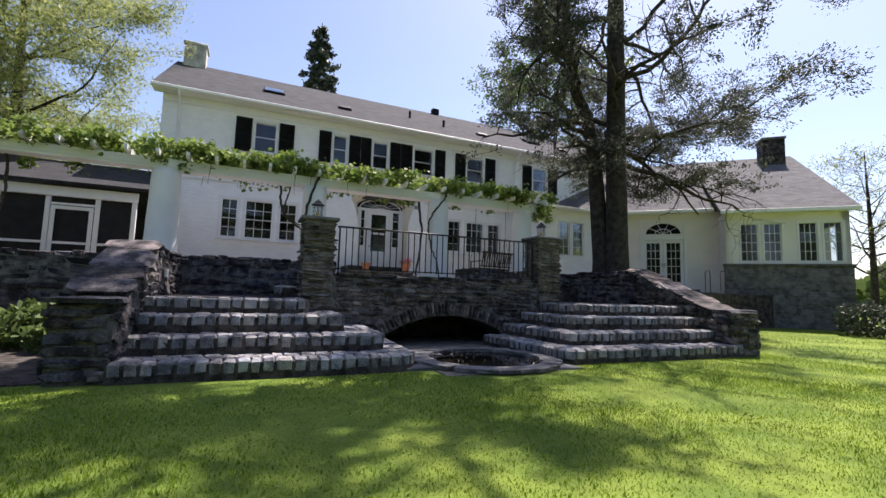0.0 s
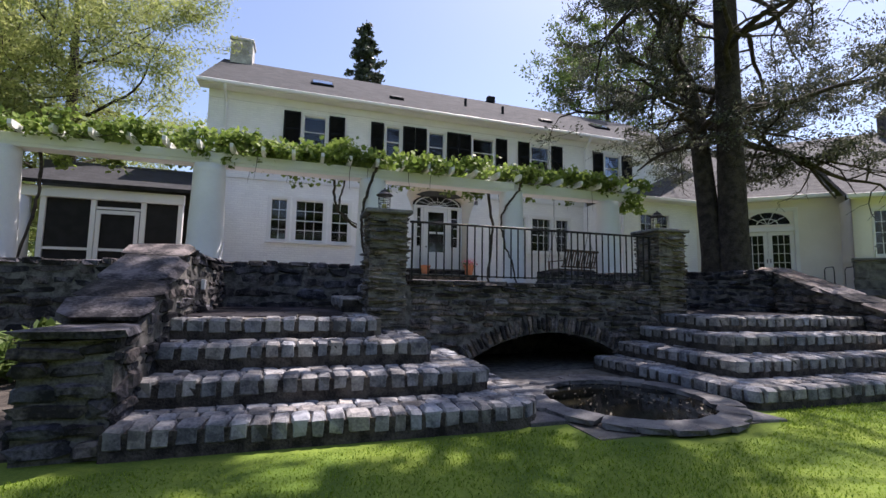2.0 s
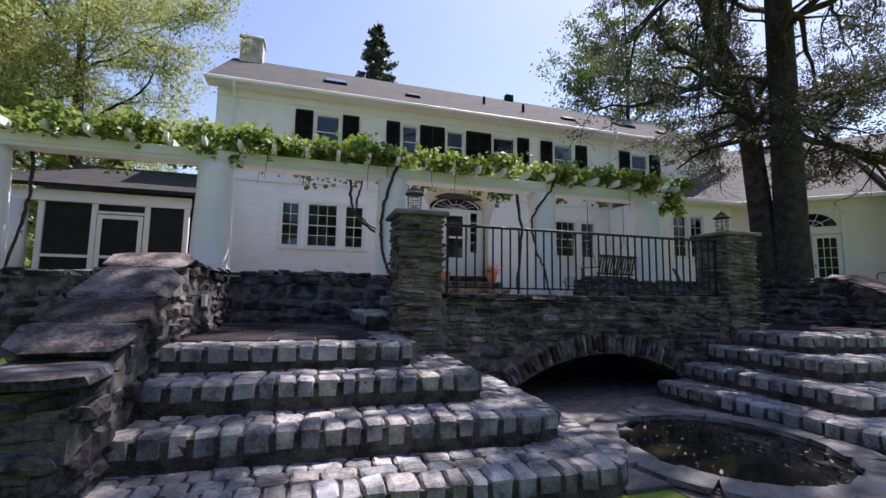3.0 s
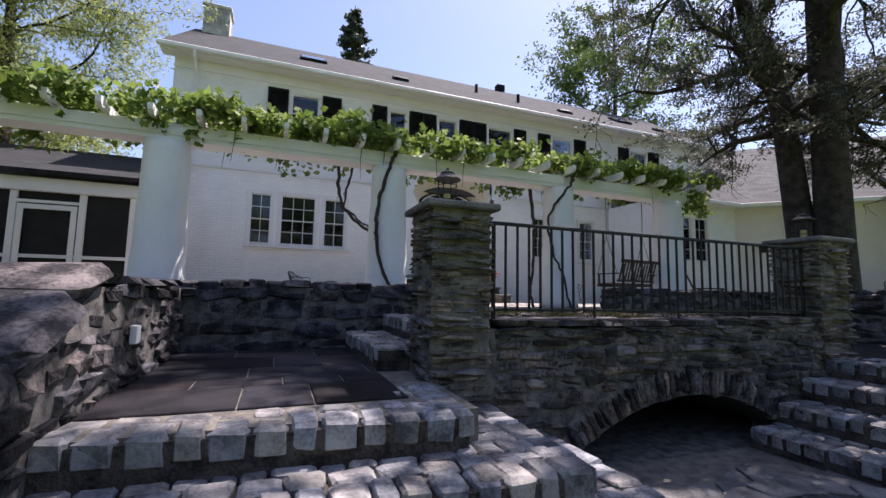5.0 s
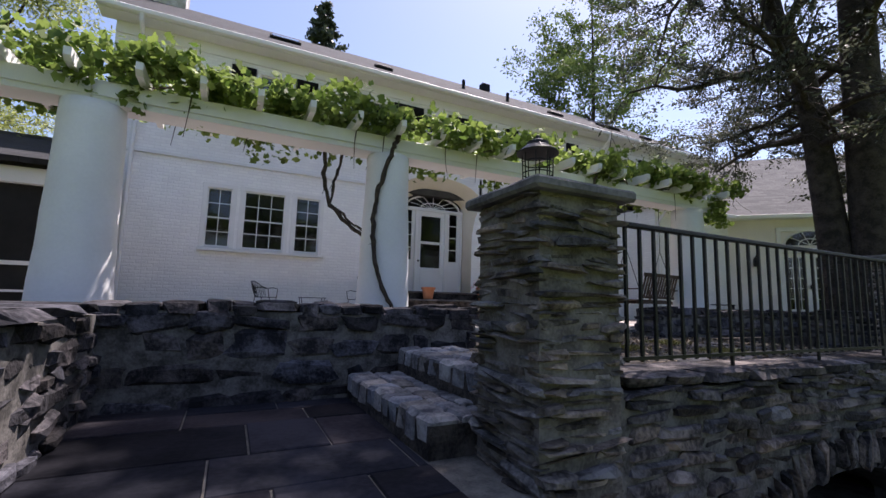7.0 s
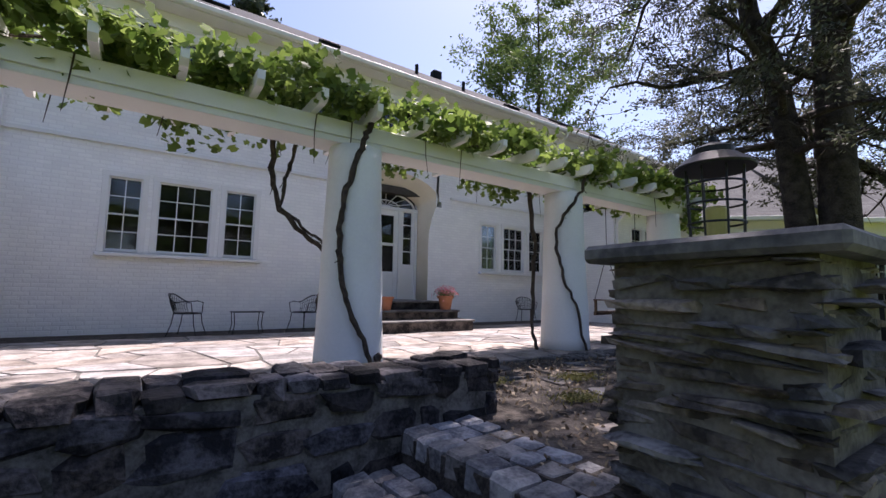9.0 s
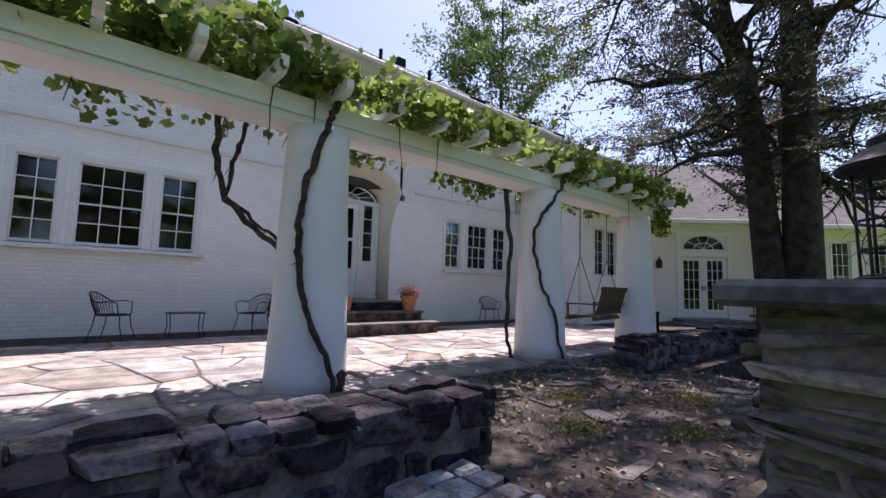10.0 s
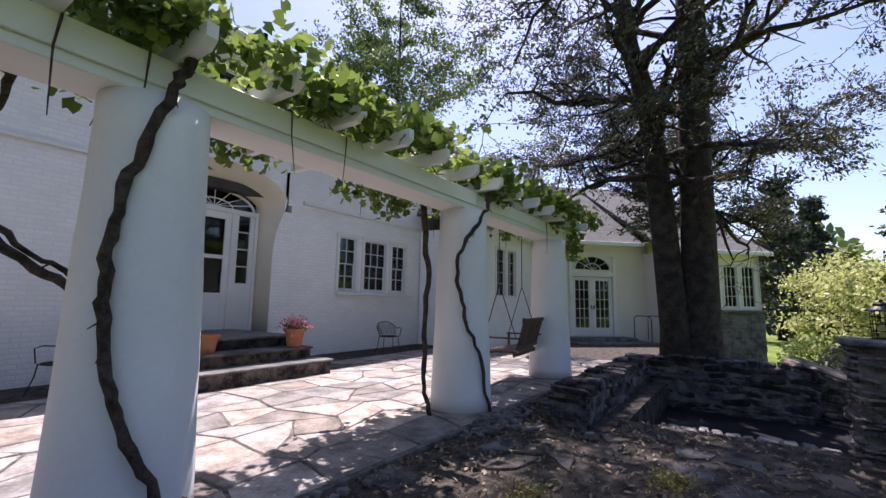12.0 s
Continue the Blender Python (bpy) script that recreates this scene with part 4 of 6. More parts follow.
pc = Pieces(lw, DARK_ROUGH, seed=31)
courses(pc, face(-1.4, 5.38, 90), 0, 4.45, -0.12, 1.46, (0.07, 0.16), (0.12, 0.34), 0.12, None, lambda u: left_top(5.38 + u) - 0.02)
courses(pc, face(-1.97, 5.36, 0), 0, 0.57, -0.12, 0.7, (0.08, 0.15), (0.2, 0.45), 0.12)
courses(pc, face(-1.97, 9.7, -90), 0, 4.3, -0.12, 1.46, (0.08, 0.16), (0.15, 0.4), 0.12, None, lambda u: left_top(9.7 - u) - 0.02)
pc.done(M_DARKSTONE)
y = 5.3
while y < 9.6:
    d = pc.rng.uniform(0.3, 0.6)
    yc = y + d / 2
    slope = 0.43 if 5.75 < yc < 7.4 else 0.0
    ob = new("coping_slab", pc.rng.choice(DARK_SLABS))
    ob.parent = lw
    ob.matrix_basis = Matrix.Translation((-1.68, yc, left_top(yc) - 0.01 + pc.rng.uniform(-0.012, 0.012))) @ Matrix.Rotation(slope, 4, "X") @ Matrix.Diagonal((0.64, d * (1.14 if slope else 1.02), 0.07, 1))
    y += d


def straight_wall(name, label, x0, x1, y0, y1, z0, z1, faces, seed, high=(0.09, 0.2), wide=(0.2, 0.55), group="", coping=True):
    w = thing(name, label, "stone wall", group, kind="structure")
    part("mortar", boxes((x0 + 0.025, x1 - 0.025, y0 + 0.025, y1 - 0.025, z0 - 0.05, z1 - 0.06)), M_MORTAR, w)
    q = Pieces(w, DARK_ROUGH, seed=seed)
    if "s" in faces:
        courses(q, face(x0, y0 + 0.03, 0), 0, x1 - x0, z0, z1 - 0.06, high, wide, 0.12)
    if "w" in faces:
        courses(q, face(x0 + 0.03, y1, -90), 0, y1 - y0, z0, z1 - 0.06, high, wide, 0.12)
    if "e" in faces:
        courses(q, face(x1 - 0.03, y0, 90), 0, y1 - y0, z0, z1 - 0.06, high, wide, 0.12)
    if "n" in faces:
        courses(q, face(x1, y1 - 0.03, 180), 0, x1 - x0, z0 + 0.3, z1 - 0.06, high, wide, 0.12)
    q.done(M_DARKSTONE)
    if coping:
        x, y, along = x0, y0, (x1 - x0) > (y1 - y0)
        t, end = (x0, x1) if along else (y0, y1)
        while t < end - 0.02:
            d = min(q.rng.uniform(0.14, 0.34), end - t)
            ob = new("coping_stone", q.rng.choice(DARK_SLABS))
            ob.parent = w
            if along:
                split = q.rng.random() < 0.75 and y1 - y0 > 0.35
                mid = y0 + (y1 - y0) * q.rng.uniform(0.4, 0.6)
                spans = [(y0, mid), (mid, y1)] if split else [(y0, y1)]
            else:
                spans = [(x0, x1)]
            for k, (a, b) in enumerate(spans):
                if k:
                    ob = new("coping_stone", q.rng.choice(DARK_SLABS))
                    ob.parent = w
                c = (t + d / 2, (a + b) / 2) if along else ((a + b) / 2, t + d / 2)
                s = (d - 0.012, b - a - 0.008) if along else (b - a - 0.008, d - 0.012)
                ob.matrix_basis = Matrix.Translation((*c, z1 - 0.035 + q.rng.uniform(-0.022, 0.02))) @ Matrix.Rotation(q.rng.uniform(-0.07, 0.07), 4, "X") @ Matrix.Diagonal((s[0], s[1], q.rng.uniform(0.07, 0.13), 1))
            t += d
    return w


straight_wall("landing_wall", "low wall of large dark stones behind the landing", -1.55, 1.74, 9.8, 10.27, 0.7, 1.53, "se", 41, (0.1, 0.25), (0.18, 0.55))
straight_wall("retaining_wall", "long dark retaining wall of rough stones", -13.5, -1.97, 9.85, 10.3, -0.15, 1.48, "s", 42, (0.12, 0.26), (0.25, 0.6))
straight_wall("landing_wall", "low dark stone wall beside the terrace", 5.28, 9.12, 10.45, 10.9, 0.7, 1.57, "sw", 43)
straight_wall("terrace_wall", "stone wall closing the landing", 9.14, 9.52, 8.1, 10.9, -0.15, 1.6, "wse", 44)
rw = thing("stair_wall", "sloping schist wall ending in a low pier by the lawn", "stone wall", "stair side walls", kind="structure")
RW = [(8.35, 5.0, 0.72), (8.6, 5.6, 0.76), (9.35, 8.2, 1.61)]
bm = bmesh.new()
ring = []
for x, y, z in RW:
    ring.append([bm.verts.new(p) for p in ((x, y, -0.2), (x + 0.6, y - 0.12, -0.2), (x + 0.6, y - 0.12, z - 0.06), (x, y, z - 0.06))])
for r0, r1 in zip(ring, ring[1:]):
    for k in range(4):
        bm.faces.new((r0[k], r0[(k + 1) % 4], r1[(k + 1) % 4], r1[k]))
bm.faces.new(ring[0]), bm.faces.new(ring[-1][::-1])
bmesh.ops.recalc_face_normals(bm, faces=bm.faces)
part("mortar", bm, M_MORTAR, rw)
pc = Pieces(rw, ROUGH, seed=45)
L = math.hypot(RW[2][0] - RW[0][0], RW[2][1] - RW[0][1])
tilt = math.degrees(math.atan2(RW[2][1] - RW[0][1], RW[2][0] - RW[0][0]))
courses(pc, pose(RW[2][0], RW[2][1], 0, 0, 0, tilt + 180), 0, L, -0.12, 1.55, (0.07, 0.15), (0.15, 0.4), 0.12, None, lambda u: (0.72 if L - u < 0.65 else 0.74 + (L - u - 0.65) / (L - 0.65) * 0.86) - 0.04)
courses(pc, face(RW[0][0], RW[0][1], -11), 0, 0.61, -0.12, 0.68, (0.07, 0.13), (0.15, 0.35), 0.12)
courses(pc, pose(RW[0][0] + 0.6, RW[0][1] - 0.12, 0, 0, 0, tilt), 0, L, -0.12, 1.55, (0.07, 0.15), (0.15, 0.4), 0.12, None, lambda u: (0.72 if u < 0.65 else 0.74 + (u - 0.65) / (L - 0.65) * 0.86) - 0.04)
pc.done(M_STONE)
u = 0.0
while u < L:
    d = pc.rng.uniform(0.3, 0.55)
    c = min(u + d / 2, L)
    z = 0.72 if c < 0.65 else 0.74 + (c - 0.65) / (L - 0.65) * 0.86
    ob = new("coping_slab", pc.rng.choice(SLABS))
    ob.parent = rw
    fx, fy = math.cos(radians(tilt)), math.sin(radians(tilt))
    ob.matrix_basis = Matrix.Translation((RW[0][0] + fx * c + 0.29, RW[0][1] + fy * c - 0.06, z - 0.02)) @ Matrix.Rotation(radians(tilt - 90), 4, "Z") @ Matrix.Rotation(0.31 if c > 0.65 else 0, 4, "X") @ Matrix.Diagonal((0.68, d * 1.06, 0.07, 1))
    u += d


# ---- cobbled stairs ----
def rounded(path, radius, n=6):
    """The path with its inner corners rounded."""
    out = [Vector(path[0])]
    for a, b, c in zip(path, path[1:], path[2:]):
        a, b, c = Vector(a), Vector(b), Vector(c)
        p, q = b + (a - b).normalized() * radius, b + (c - b).normalized() * radius
        for k in range(n + 1):
            t = k / n
            out.append(p * (1 - t) ** 2 + b * 2 * t * (1 - t) + q * t ** 2)
    out.append(Vector(path[-1]))
    return out


def along(path, widths, inset):
    """Places along the path, moved to its left by inset: point, direction, width."""
    seg = [(b - a).length for a, b in zip(path, path[1:])]
    total, t = sum(seg), 0.0
    while t < total - 0.03:
        w = min(widths(), total - t)
        s, i = t + w / 2, 0
        while i < len(seg) - 1 and s > seg[i]:
            s -= seg[i]
            i += 1
        d = (path[i + 1] - path[i]).normalized()
        yield path[i] + d * s + Vector((-d.y, d.x)) * inset, d, w
        t += w


def cobble_step(parent_name, path, z0, z1, back, seed, radius, rows=3, inside=1):
    """A step edged and paved with granite setts; path runs with the step on its left."""
    st = thing("cobble_step", "step of worn grey granite setts", "step", "stairs of granite setts", kind="structure")
    rng = random.Random(seed)
    path = rounded([Vector(p) for p in path], radius)
    poly = [(p.x, p.y) for p in path] + back
    bm = bmesh.new()
    prism(bm, poly, z0 - 0.1, z1 - 0.035)
    bmesh.ops.inset_region(bm, faces=[f for f in bm.faces if abs(f.normal.z) < 0.1], thickness=0, depth=-0.07)
    bmesh.ops.recalc_face_normals(bm, faces=bm.faces)
    part("mortar_bed", bm, M_SOIL, st)
    pc = Pieces(st, COBBLES, "sett", seed=seed)
    for p, d, w in along(path, lambda: rng.uniform(0.12, 0.22), 0.1):
        tall = min(0.16, z1 - z0 - 0.04) + rng.uniform(-0.015, 0.02)
        pc.add(Matrix.Translation((p.x, p.y, z1 - tall / 2 + 0.004 + rng.uniform(-0.008, 0.008))) @ Matrix.Rotation(math.atan2(d.y, d.x) + rng.uniform(-0.04, 0.04), 4, "Z") @ Matrix.Rotation(rng.uniform(-0.03, 0.03), 4, "X") @ Matrix.Diagonal((w - 0.012, 0.22, tall, 1)))
    off = 0.21
    for r in range(rows):
        dep = rng.uniform(0.15, 0.2)
        for p, d, w in along(path, lambda: rng.uniform(0.13, 0.26), off + dep / 2):
            pc.add(Matrix.Translation((p.x, p.y, z1 - 0.05 + rng.uniform(-0.01, 0.01))) @ Matrix.Rotation(math.atan2(d.y, d.x) + rng.uniform(-0.05, 0.05), 4, "Z") @ Matrix.Diagonal((w - 0.014, dep - 0.012, 0.1, 1)))
        off += dep
    pc.done(M_COBBLE)
    return st


ZS = (LAWN, 0.075, 0.295, 0.53, 0.745)
left = [((-1.42, 5.3), (2.12, 5.18), (2.2, 7.62)), ((-1.42, 5.85), (1.78, 5.72), (1.78, 7.62)), ((-1.42, 6.3), (1.27, 6.24), (1.3, 7.62)), ((-1.42, 6.78), (0.72, 6.7), (0.74, 7.56))]
for k, p in enumerate(left):
    cobble_step("left", p, ZS[k], ZS[k + 1], [(-1.42, 7.6)], 60 + k, (0.5, 0.25, 0.12, 0.08)[k], 3 if k < 3 else 1)
right = [((4.42, 7.62), (4.52, 5.05), (8.55, 4.92)), ((4.9, 7.62), (4.92, 5.55), (8.65, 5.4)), ((5.35, 7.62), (5.36, 6.0), (8.75, 5.85)), ((5.8, 7.62), (5.84, 6.5), (8.9, 6.3))]
for k, p in enumerate(right):
    cobble_step("right", p, ZS[k], ZS[k + 1], [(8.9, 7.62)], 70 + k, (0.25, 0.2, 0.12, 0.1)[k], 3)
for k, (x, y0, y1, z0, z1) in enumerate(((0.42, 8.18, 9.78, 0.745, 0.95), (0.88, 8.22, 9.8, 0.95, 1.16))):
    cobble_step("side", ((x, y1), (x + 0.05, y0)), z0, z1, [(x + 0.5, y0), (x + 0.5, y1)], 80 + k, 0.1, 2)
cobble_step("side", ((6.5, 8.22), (6.45, 9.9)), 0.745, 1.08, [(6.0, 9.9), (6.0, 8.22)], 84, 0.1, 1)


# ---- paving ----
def flags(parent, x0, x1, y0, y1, z, step, gap, material, seed, thick=0.05, regular=False, skip=None, name="flagstone"):
    """Irregular or squared flagstones with open joints."""
    rng = random.Random(seed)
    nx, ny = max(2, round((x1 - x0) / step)), max(2, round((y1 - y0) / (step * 0.8)))
    pts = {}
    for i in range(nx + 1):
        for j in range(ny + 1):
            jx = 0 if i in (0, nx) else rng.uniform(-0.34, 0.34) * step
            jy = 0 if j in (0, ny) else rng.uniform(-0.3, 0.3) * step
            pts[i, j] = Vector((x0 + (x1 - x0) * i / nx + jx + (0.3 * step if j % 2 and i not in (0, nx) else 0), y0 + (y1 - y0) * j / ny + jy))
    for i in range(nx):
        for j in range(ny):
            quad = [pts[i, j], pts[i + 1, j], pts[i + 1, j + 1], pts[i, j + 1]]
            c = sum(quad, Vector((0, 0))) / 4
            if skip and skip(c.x, c.y):
                continue
            ring = []
            for a, b in zip(quad, quad[1:] + quad[:1]):
                ring.append(a + (c - a).normalized() * gap * 2)
                mid = (a + b) / 2
                ring.append(mid + (c - mid).normalized() * rng.uniform(gap * 0.5, gap * 1.6))
            bm = bmesh.new()
            dz = rng.uniform(-0.006, 0.006)
            lo = [bm.verts.new((p.x - c.x, p.y - c.y, -thick)) for p in ring]
            hi = [bm.verts.new((p.x - c.x, p.y - c.y, -0.008)) for p in ring]
            tp = [bm.verts.new(((p.x - c.x) * 0.975, (p.y - c.y) * 0.975, 0)) for p in ring]
            m_ = len(ring)
            for k in range(m_):
                bm.faces.new((lo[k], lo[(k + 1) % m_], hi[(k + 1) % m_], hi[k]))
                bm.faces.new((hi[k], hi[(k + 1) % m_], tp[(k + 1) % m_], tp[k]))
            bm.faces.new(tp)
            part(name, bm, material, parent).matrix_basis = Matrix.Translation((c.x, c.y, z + dz))


def squared_flags(parent, x0, x1, y0, y1, z, material, seed, gap=0.012):
    rng = random.Random(seed)
    y = y0
    while y < y1 - 0.05:
        d = min(rng.choice((0.35, 0.5, 0.62)), y1 - y)
        x = x0
        while x < x1 - 0.05:
            w = min(rng.choice((0.45, 0.62, 0.8, 1.0)), x1 - x)
            part("flagstone", boxes((x + gap, x + w - gap, y + gap, y + d - gap, z - 0.05, z + rng.uniform(-0.004, 0.004)), bevel=0.006), material, parent)
            x += w
        y += d


landing = thing("landing_left", "dark slate paving on the stair landing", "paving", kind="structure")
squared_flags(landing, -1.4, 0.46, 7.15, 9.82, 0.747, M_SLATE, 5, 0.006)
patio = thing("patio", "sunlit irregular sandstone flagstone patio", "patio", kind="structure")
part("joint_bed", boxes((-3.5, 11.5, 11.5, 16.5, PATIO - 0.06, PATIO - 0.01)), M_MORTAR, patio)
flags(patio, -3.5, 11.5, 11.55, 16.5, PATIO, 0.6, 0.012, M_FLAG, 9, skip=lambda x, y: x > 3.2 and x < 6.8 and y > 15.4)

# flat stones sunk in the soil behind the railing
M_SUNK = surface("mossy_flag", (0.035, 0.032, 0.029), (0.15, 0.138, 0.125), 0.9, 4, 30, 0.8, 0.02, spread=0.35, tint=STONE_HUES)
sunk = thing("terrace_paving", "uneven grey stones sunk in the leafy terrace soil", "paving", kind="structure")
pick = random.Random(23)
flags(sunk, 1.95, 5.2, 8.3, 11.5, PATIO - 0.02, 0.42, 0.03, M_SUNK, 24, 0.06, skip=lambda x, y: pick.random() < 0.66)
flags(sunk, 5.2, 9.0, 11.0, 11.55, PATIO - 0.012, 0.4, 0.022, M_SUNK, 25, 0.06, skip=lambda x, y: pick.random() < 0.6)

# pond and its apron
POND = (3.38, 5.72)
apron = thing("pond_apron", "weathered flagstone apron round the pond", "paving", kind="structure")
part("bed", boxes((2.3, 4.5, 4.75, 8.0, -0.2, LAWN + 0.01)), M_SAND, apron)
flags(apron, 1.9, 5.0, 4.35, 7.62, LAWN + 0.03, 0.5, 0.012, M_CAP, 12, skip=lambda x, y: math.hypot(x - POND[0], y - POND[1]) < 1.12 or x < 2.15 and y > 5.2 or x > 4.6 and y > 4.9 or (x - 3.4) ** 2 / 2.3 + (y - 5.9) ** 2 / 2.1 > 0.84)
pond = thing("pond", "round dark pond with a stone rim and floating leaves", "pond")
bm = bmesh.new()
rim = [(1.1, -0.16), (1.1, LAWN + 0.02), (1.05, LAWN + 0.03), (0.93, LAWN + 0.03), (0.9, LAWN + 0.025), (0.9, -0.16)]
rings = [[bm.verts.new((POND[0] + r * math.cos(k * math.tau / 48), POND[1] + r * math.sin(k * math.tau / 48), z)) for k in range(48)] for r, z in rim]
for r0, r1 in zip(rings, rings[1:]):
    for k in range(48):
        bm.faces.new((r0[k], r0[(k + 1) % 48], r1[(k + 1) % 48], r1[k]))
part("rim", bm, M_STONE, pond)
rng = random.Random(19)
for k in range(24):
    a = (k + rng.uniform(-0.15, 0.15)) * math.tau / 24
    ob = new("rim_stone", rng.choice(RIM_STONES))
    ob.parent = pond
    ob.matrix_basis = Matrix.Translation((POND[0] + 1.03 * math.cos(a), POND[1] + 1.03 * math.sin(a), LAWN + 0.05 + rng.uniform(-0.006, 0.006))) @ Matrix.Rotation(a + math.pi / 2, 4, "Z") @ Matrix.Diagonal((0.28, rng.uniform(0.24, 0.34), 0.06, 1))
M_WATER = surface("dark_pond_water", (0.008, 0.008, 0.007), (0.016, 0.015, 0.01), 0.06, 4, 30, 0.06, 0.01, spec=0.6)
bm = bmesh.new()
bmesh.ops.create_circle(bm, cap_ends=True, radius=0.91, segments=48, matrix=Matrix.Translation((*POND, LAWN + 0.02)))
part("water", bm, M_WATER, pond)


# ---- pergola ----
def column(x, y, z0, top, r0, r1):
    c = thing("pergola_column", "round tapered white plaster column of the pergola", "column", "columns of the pergola", m=Matrix.Translation((x, y, z0)))
    bm = bmesh.new()
    h = top - z0
    n = 14
    lathe(bm, [(r0 + (r1 - r0) * (k / n) ** 0.8, h * k / n) for k in range(n + 1)], 32)
    for v in bm.verts:
        if 0.01 < v.co.z < h - 0.01:
            o = noise.noise(v.co * 2.5 + Vector((x, y, 0))) * 0.012
            v.co.x *= 1 + o / r0
            v.co.y *= 1 + o / r0
    part("shaft", bm, M_PLASTER, c, smooth=True)
    return c


BEAM_Z, BEAM_Y = 3.72, 11.85
for x in (-9.4, -5.75, -2.13, 1.44, 5.2, 8.35):
    column(x, 12.05, PATIO - 0.02, BEAM_Z, 0.4, 0.31)
beam = thing("pergola_beam", "long white timber beam on the pergola columns", "beam")
for a, b in ((-13.0, -5.75), (-5.75, -2.13), (-2.13, 1.46), (1.46, 5.2), (5.2, 9.0)):
    part("timber", boxes((a + 0.003, b - 0.003, BEAM_Y + 0.012, BEAM_Y + 0.4, BEAM_Z, BEAM_Z + 0.25), bevel=0.008), M_TRIM, beam)
    part("face_board", boxes((a + 0.003, b - 0.003, BEAM_Y - 0.014, BEAM_Y + 0.01, BEAM_Z + 0.07, BEAM_Z + 0.255), bevel=0.006), M_TRIM, beam)
rng = random.Random(8)
x = -12.8
while x < 9.1:
    rf = thing("pergola_rafter", "white timber crosspiece on the pergola beam", "rafter", "rafters of the pergola", m=Matrix.Translation((x, BEAM_Y, BEAM_Z + 0.25)))
    bm = bmesh.new()
    prof = [(-0.4, 0.05), (-0.34, 0.0), (1.35, 0.0), (1.35, 0.14), (-0.4, 0.14)]
    a = [bm.verts.new((-0.035, y, z)) for y, z in prof]
    b = [bm.verts.new((0.035, y, z)) for y, z in prof]
    bm.faces.new(a[::-1]), bm.faces.new(b)
    for i in range(5):
        bm.faces.new((a[i], a[(i + 1) % 5], b[(i + 1) % 5], b[i]))
    bmesh.ops.recalc_face_normals(bm, faces=bm.faces)
    part("timber", bm, M_TRIM, rf)
    x += 0.62


# ---- plants ----
LEAF = np.array([(-0.5, 0.0), (-0.15, 0.24), (0.2, 0.2), (0.5, 0.0), (0.2, -0.2), (-0.15, -0.24)])
GRAPE = np.array([(-0.5, 0.0), (-0.42, 0.4), (0.0, 0.3), (0.12, 0.52), (0.5, 0.0), (0.12, -0.52), (0.0, -0.3), (-0.42, -0.4)])
FEATHER = LEAF * np.array([1.0, 0.5])


def leaf_cloud(name, points, size, shape, material, parent=None, flat=0.0, bend=0.12, seed=0, along_dir=None):
    """Leaves of one shape at the points; flat: how far they lie level."""
    rs = np.random.RandomState(seed)
    P = np.asarray(points, dtype=float)
    n, k = len(P), len(shape)
    a = rs.normal(size=(n, 3))
    if along_dir is not None:
        a = a * 0.5 + np.asarray(along_dir)
    a /= np.linalg.norm(a, axis=1)[:, None]
    up = rs.normal(size=(n, 3)) + np.array([0, 0, flat])
    b = np.cross(up, a)
    b /= np.linalg.norm(b, axis=1)[:, None] + 1e-9
    c = np.cross(a, b)
    s = rs.uniform(size[0], size[1], n)[:, None, None]
    sh = shape[None, :, :]
    V = P[:, None, :] + s * (a[:, None, :] * sh[:, :, :1] + b[:, None, :] * sh[:, :, 1:] + c[:, None, :] * (bend * (np.abs(sh[:, :, 1:]) * 2 - sh[:, :, :1] ** 2)))
    return mesh_object(name, V.reshape(-1, 3), np.arange(n * k), np.full(n, k), material, parent)


def limb(bm, p, d, length, r, level, rng, tips, lift, wiggle=0.25, sides=6, spread=0.9, kids=(4, 6), depth=3, ratio=0.62):
    """A crooked tapering limb with side limbs; collects the tips."""
    n = max(3, int(length / (0.45 if level == 0 else 0.32)))
    pts, radii, dirs = [p.copy()], [r], [d.copy()]
    for i in range(n):
        d = (d + Vector([rng.uniform(-wiggle, wiggle) for _ in range(3)]) + Vector((0, 0, lift))).normalized()
        p = p + d * (length / n)
        pts.append(p.copy())
        radii.append(max(0.006, r * (1 - 0.78 * (i + 1) / n)))
        dirs.append(d.copy())
    tube(bm, pts, radii, sides if level < 2 else 4, cap=False)
    if level >= depth - 1:
        for q in pts[1:]:
            tips.append((q, d.copy()))
    if level < depth:
        for j in range(rng.randint(*kids)):
            t = rng.uniform(0.25, 1.0)
            i = min(n, max(1, round(t * n)))
            side = Vector([rng.uniform(-1, 1), rng.uniform(-1, 1), rng.uniform(-0.5, 0.6)])
            dd = (dirs[i] * 0.55 + side.normalized() * spread).normalized()
            limb(bm, pts[i], dd, length * ratio * rng.uniform(0.7, 1.1), max(0.008, radii[i] * 0.62), level + 1, rng, tips, lift * 0.5, wiggle * 1.15, max(4, sides - 1), spread, kids, depth, ratio)


def crown_points(tips, count, radius, rng, along_limb=0.0):
    rs = np.random.RandomState(rng.randint(0, 9999))
    T = np.array([t for t, d in tips])
    D = np.array([d for t, d in tips])
    i = rs.randint(0, len(T), count)
    P = T[i] + rs.normal(size=(count, 3)) * np.array([radius, radius, radius * 0.6])
    return P, D[i]


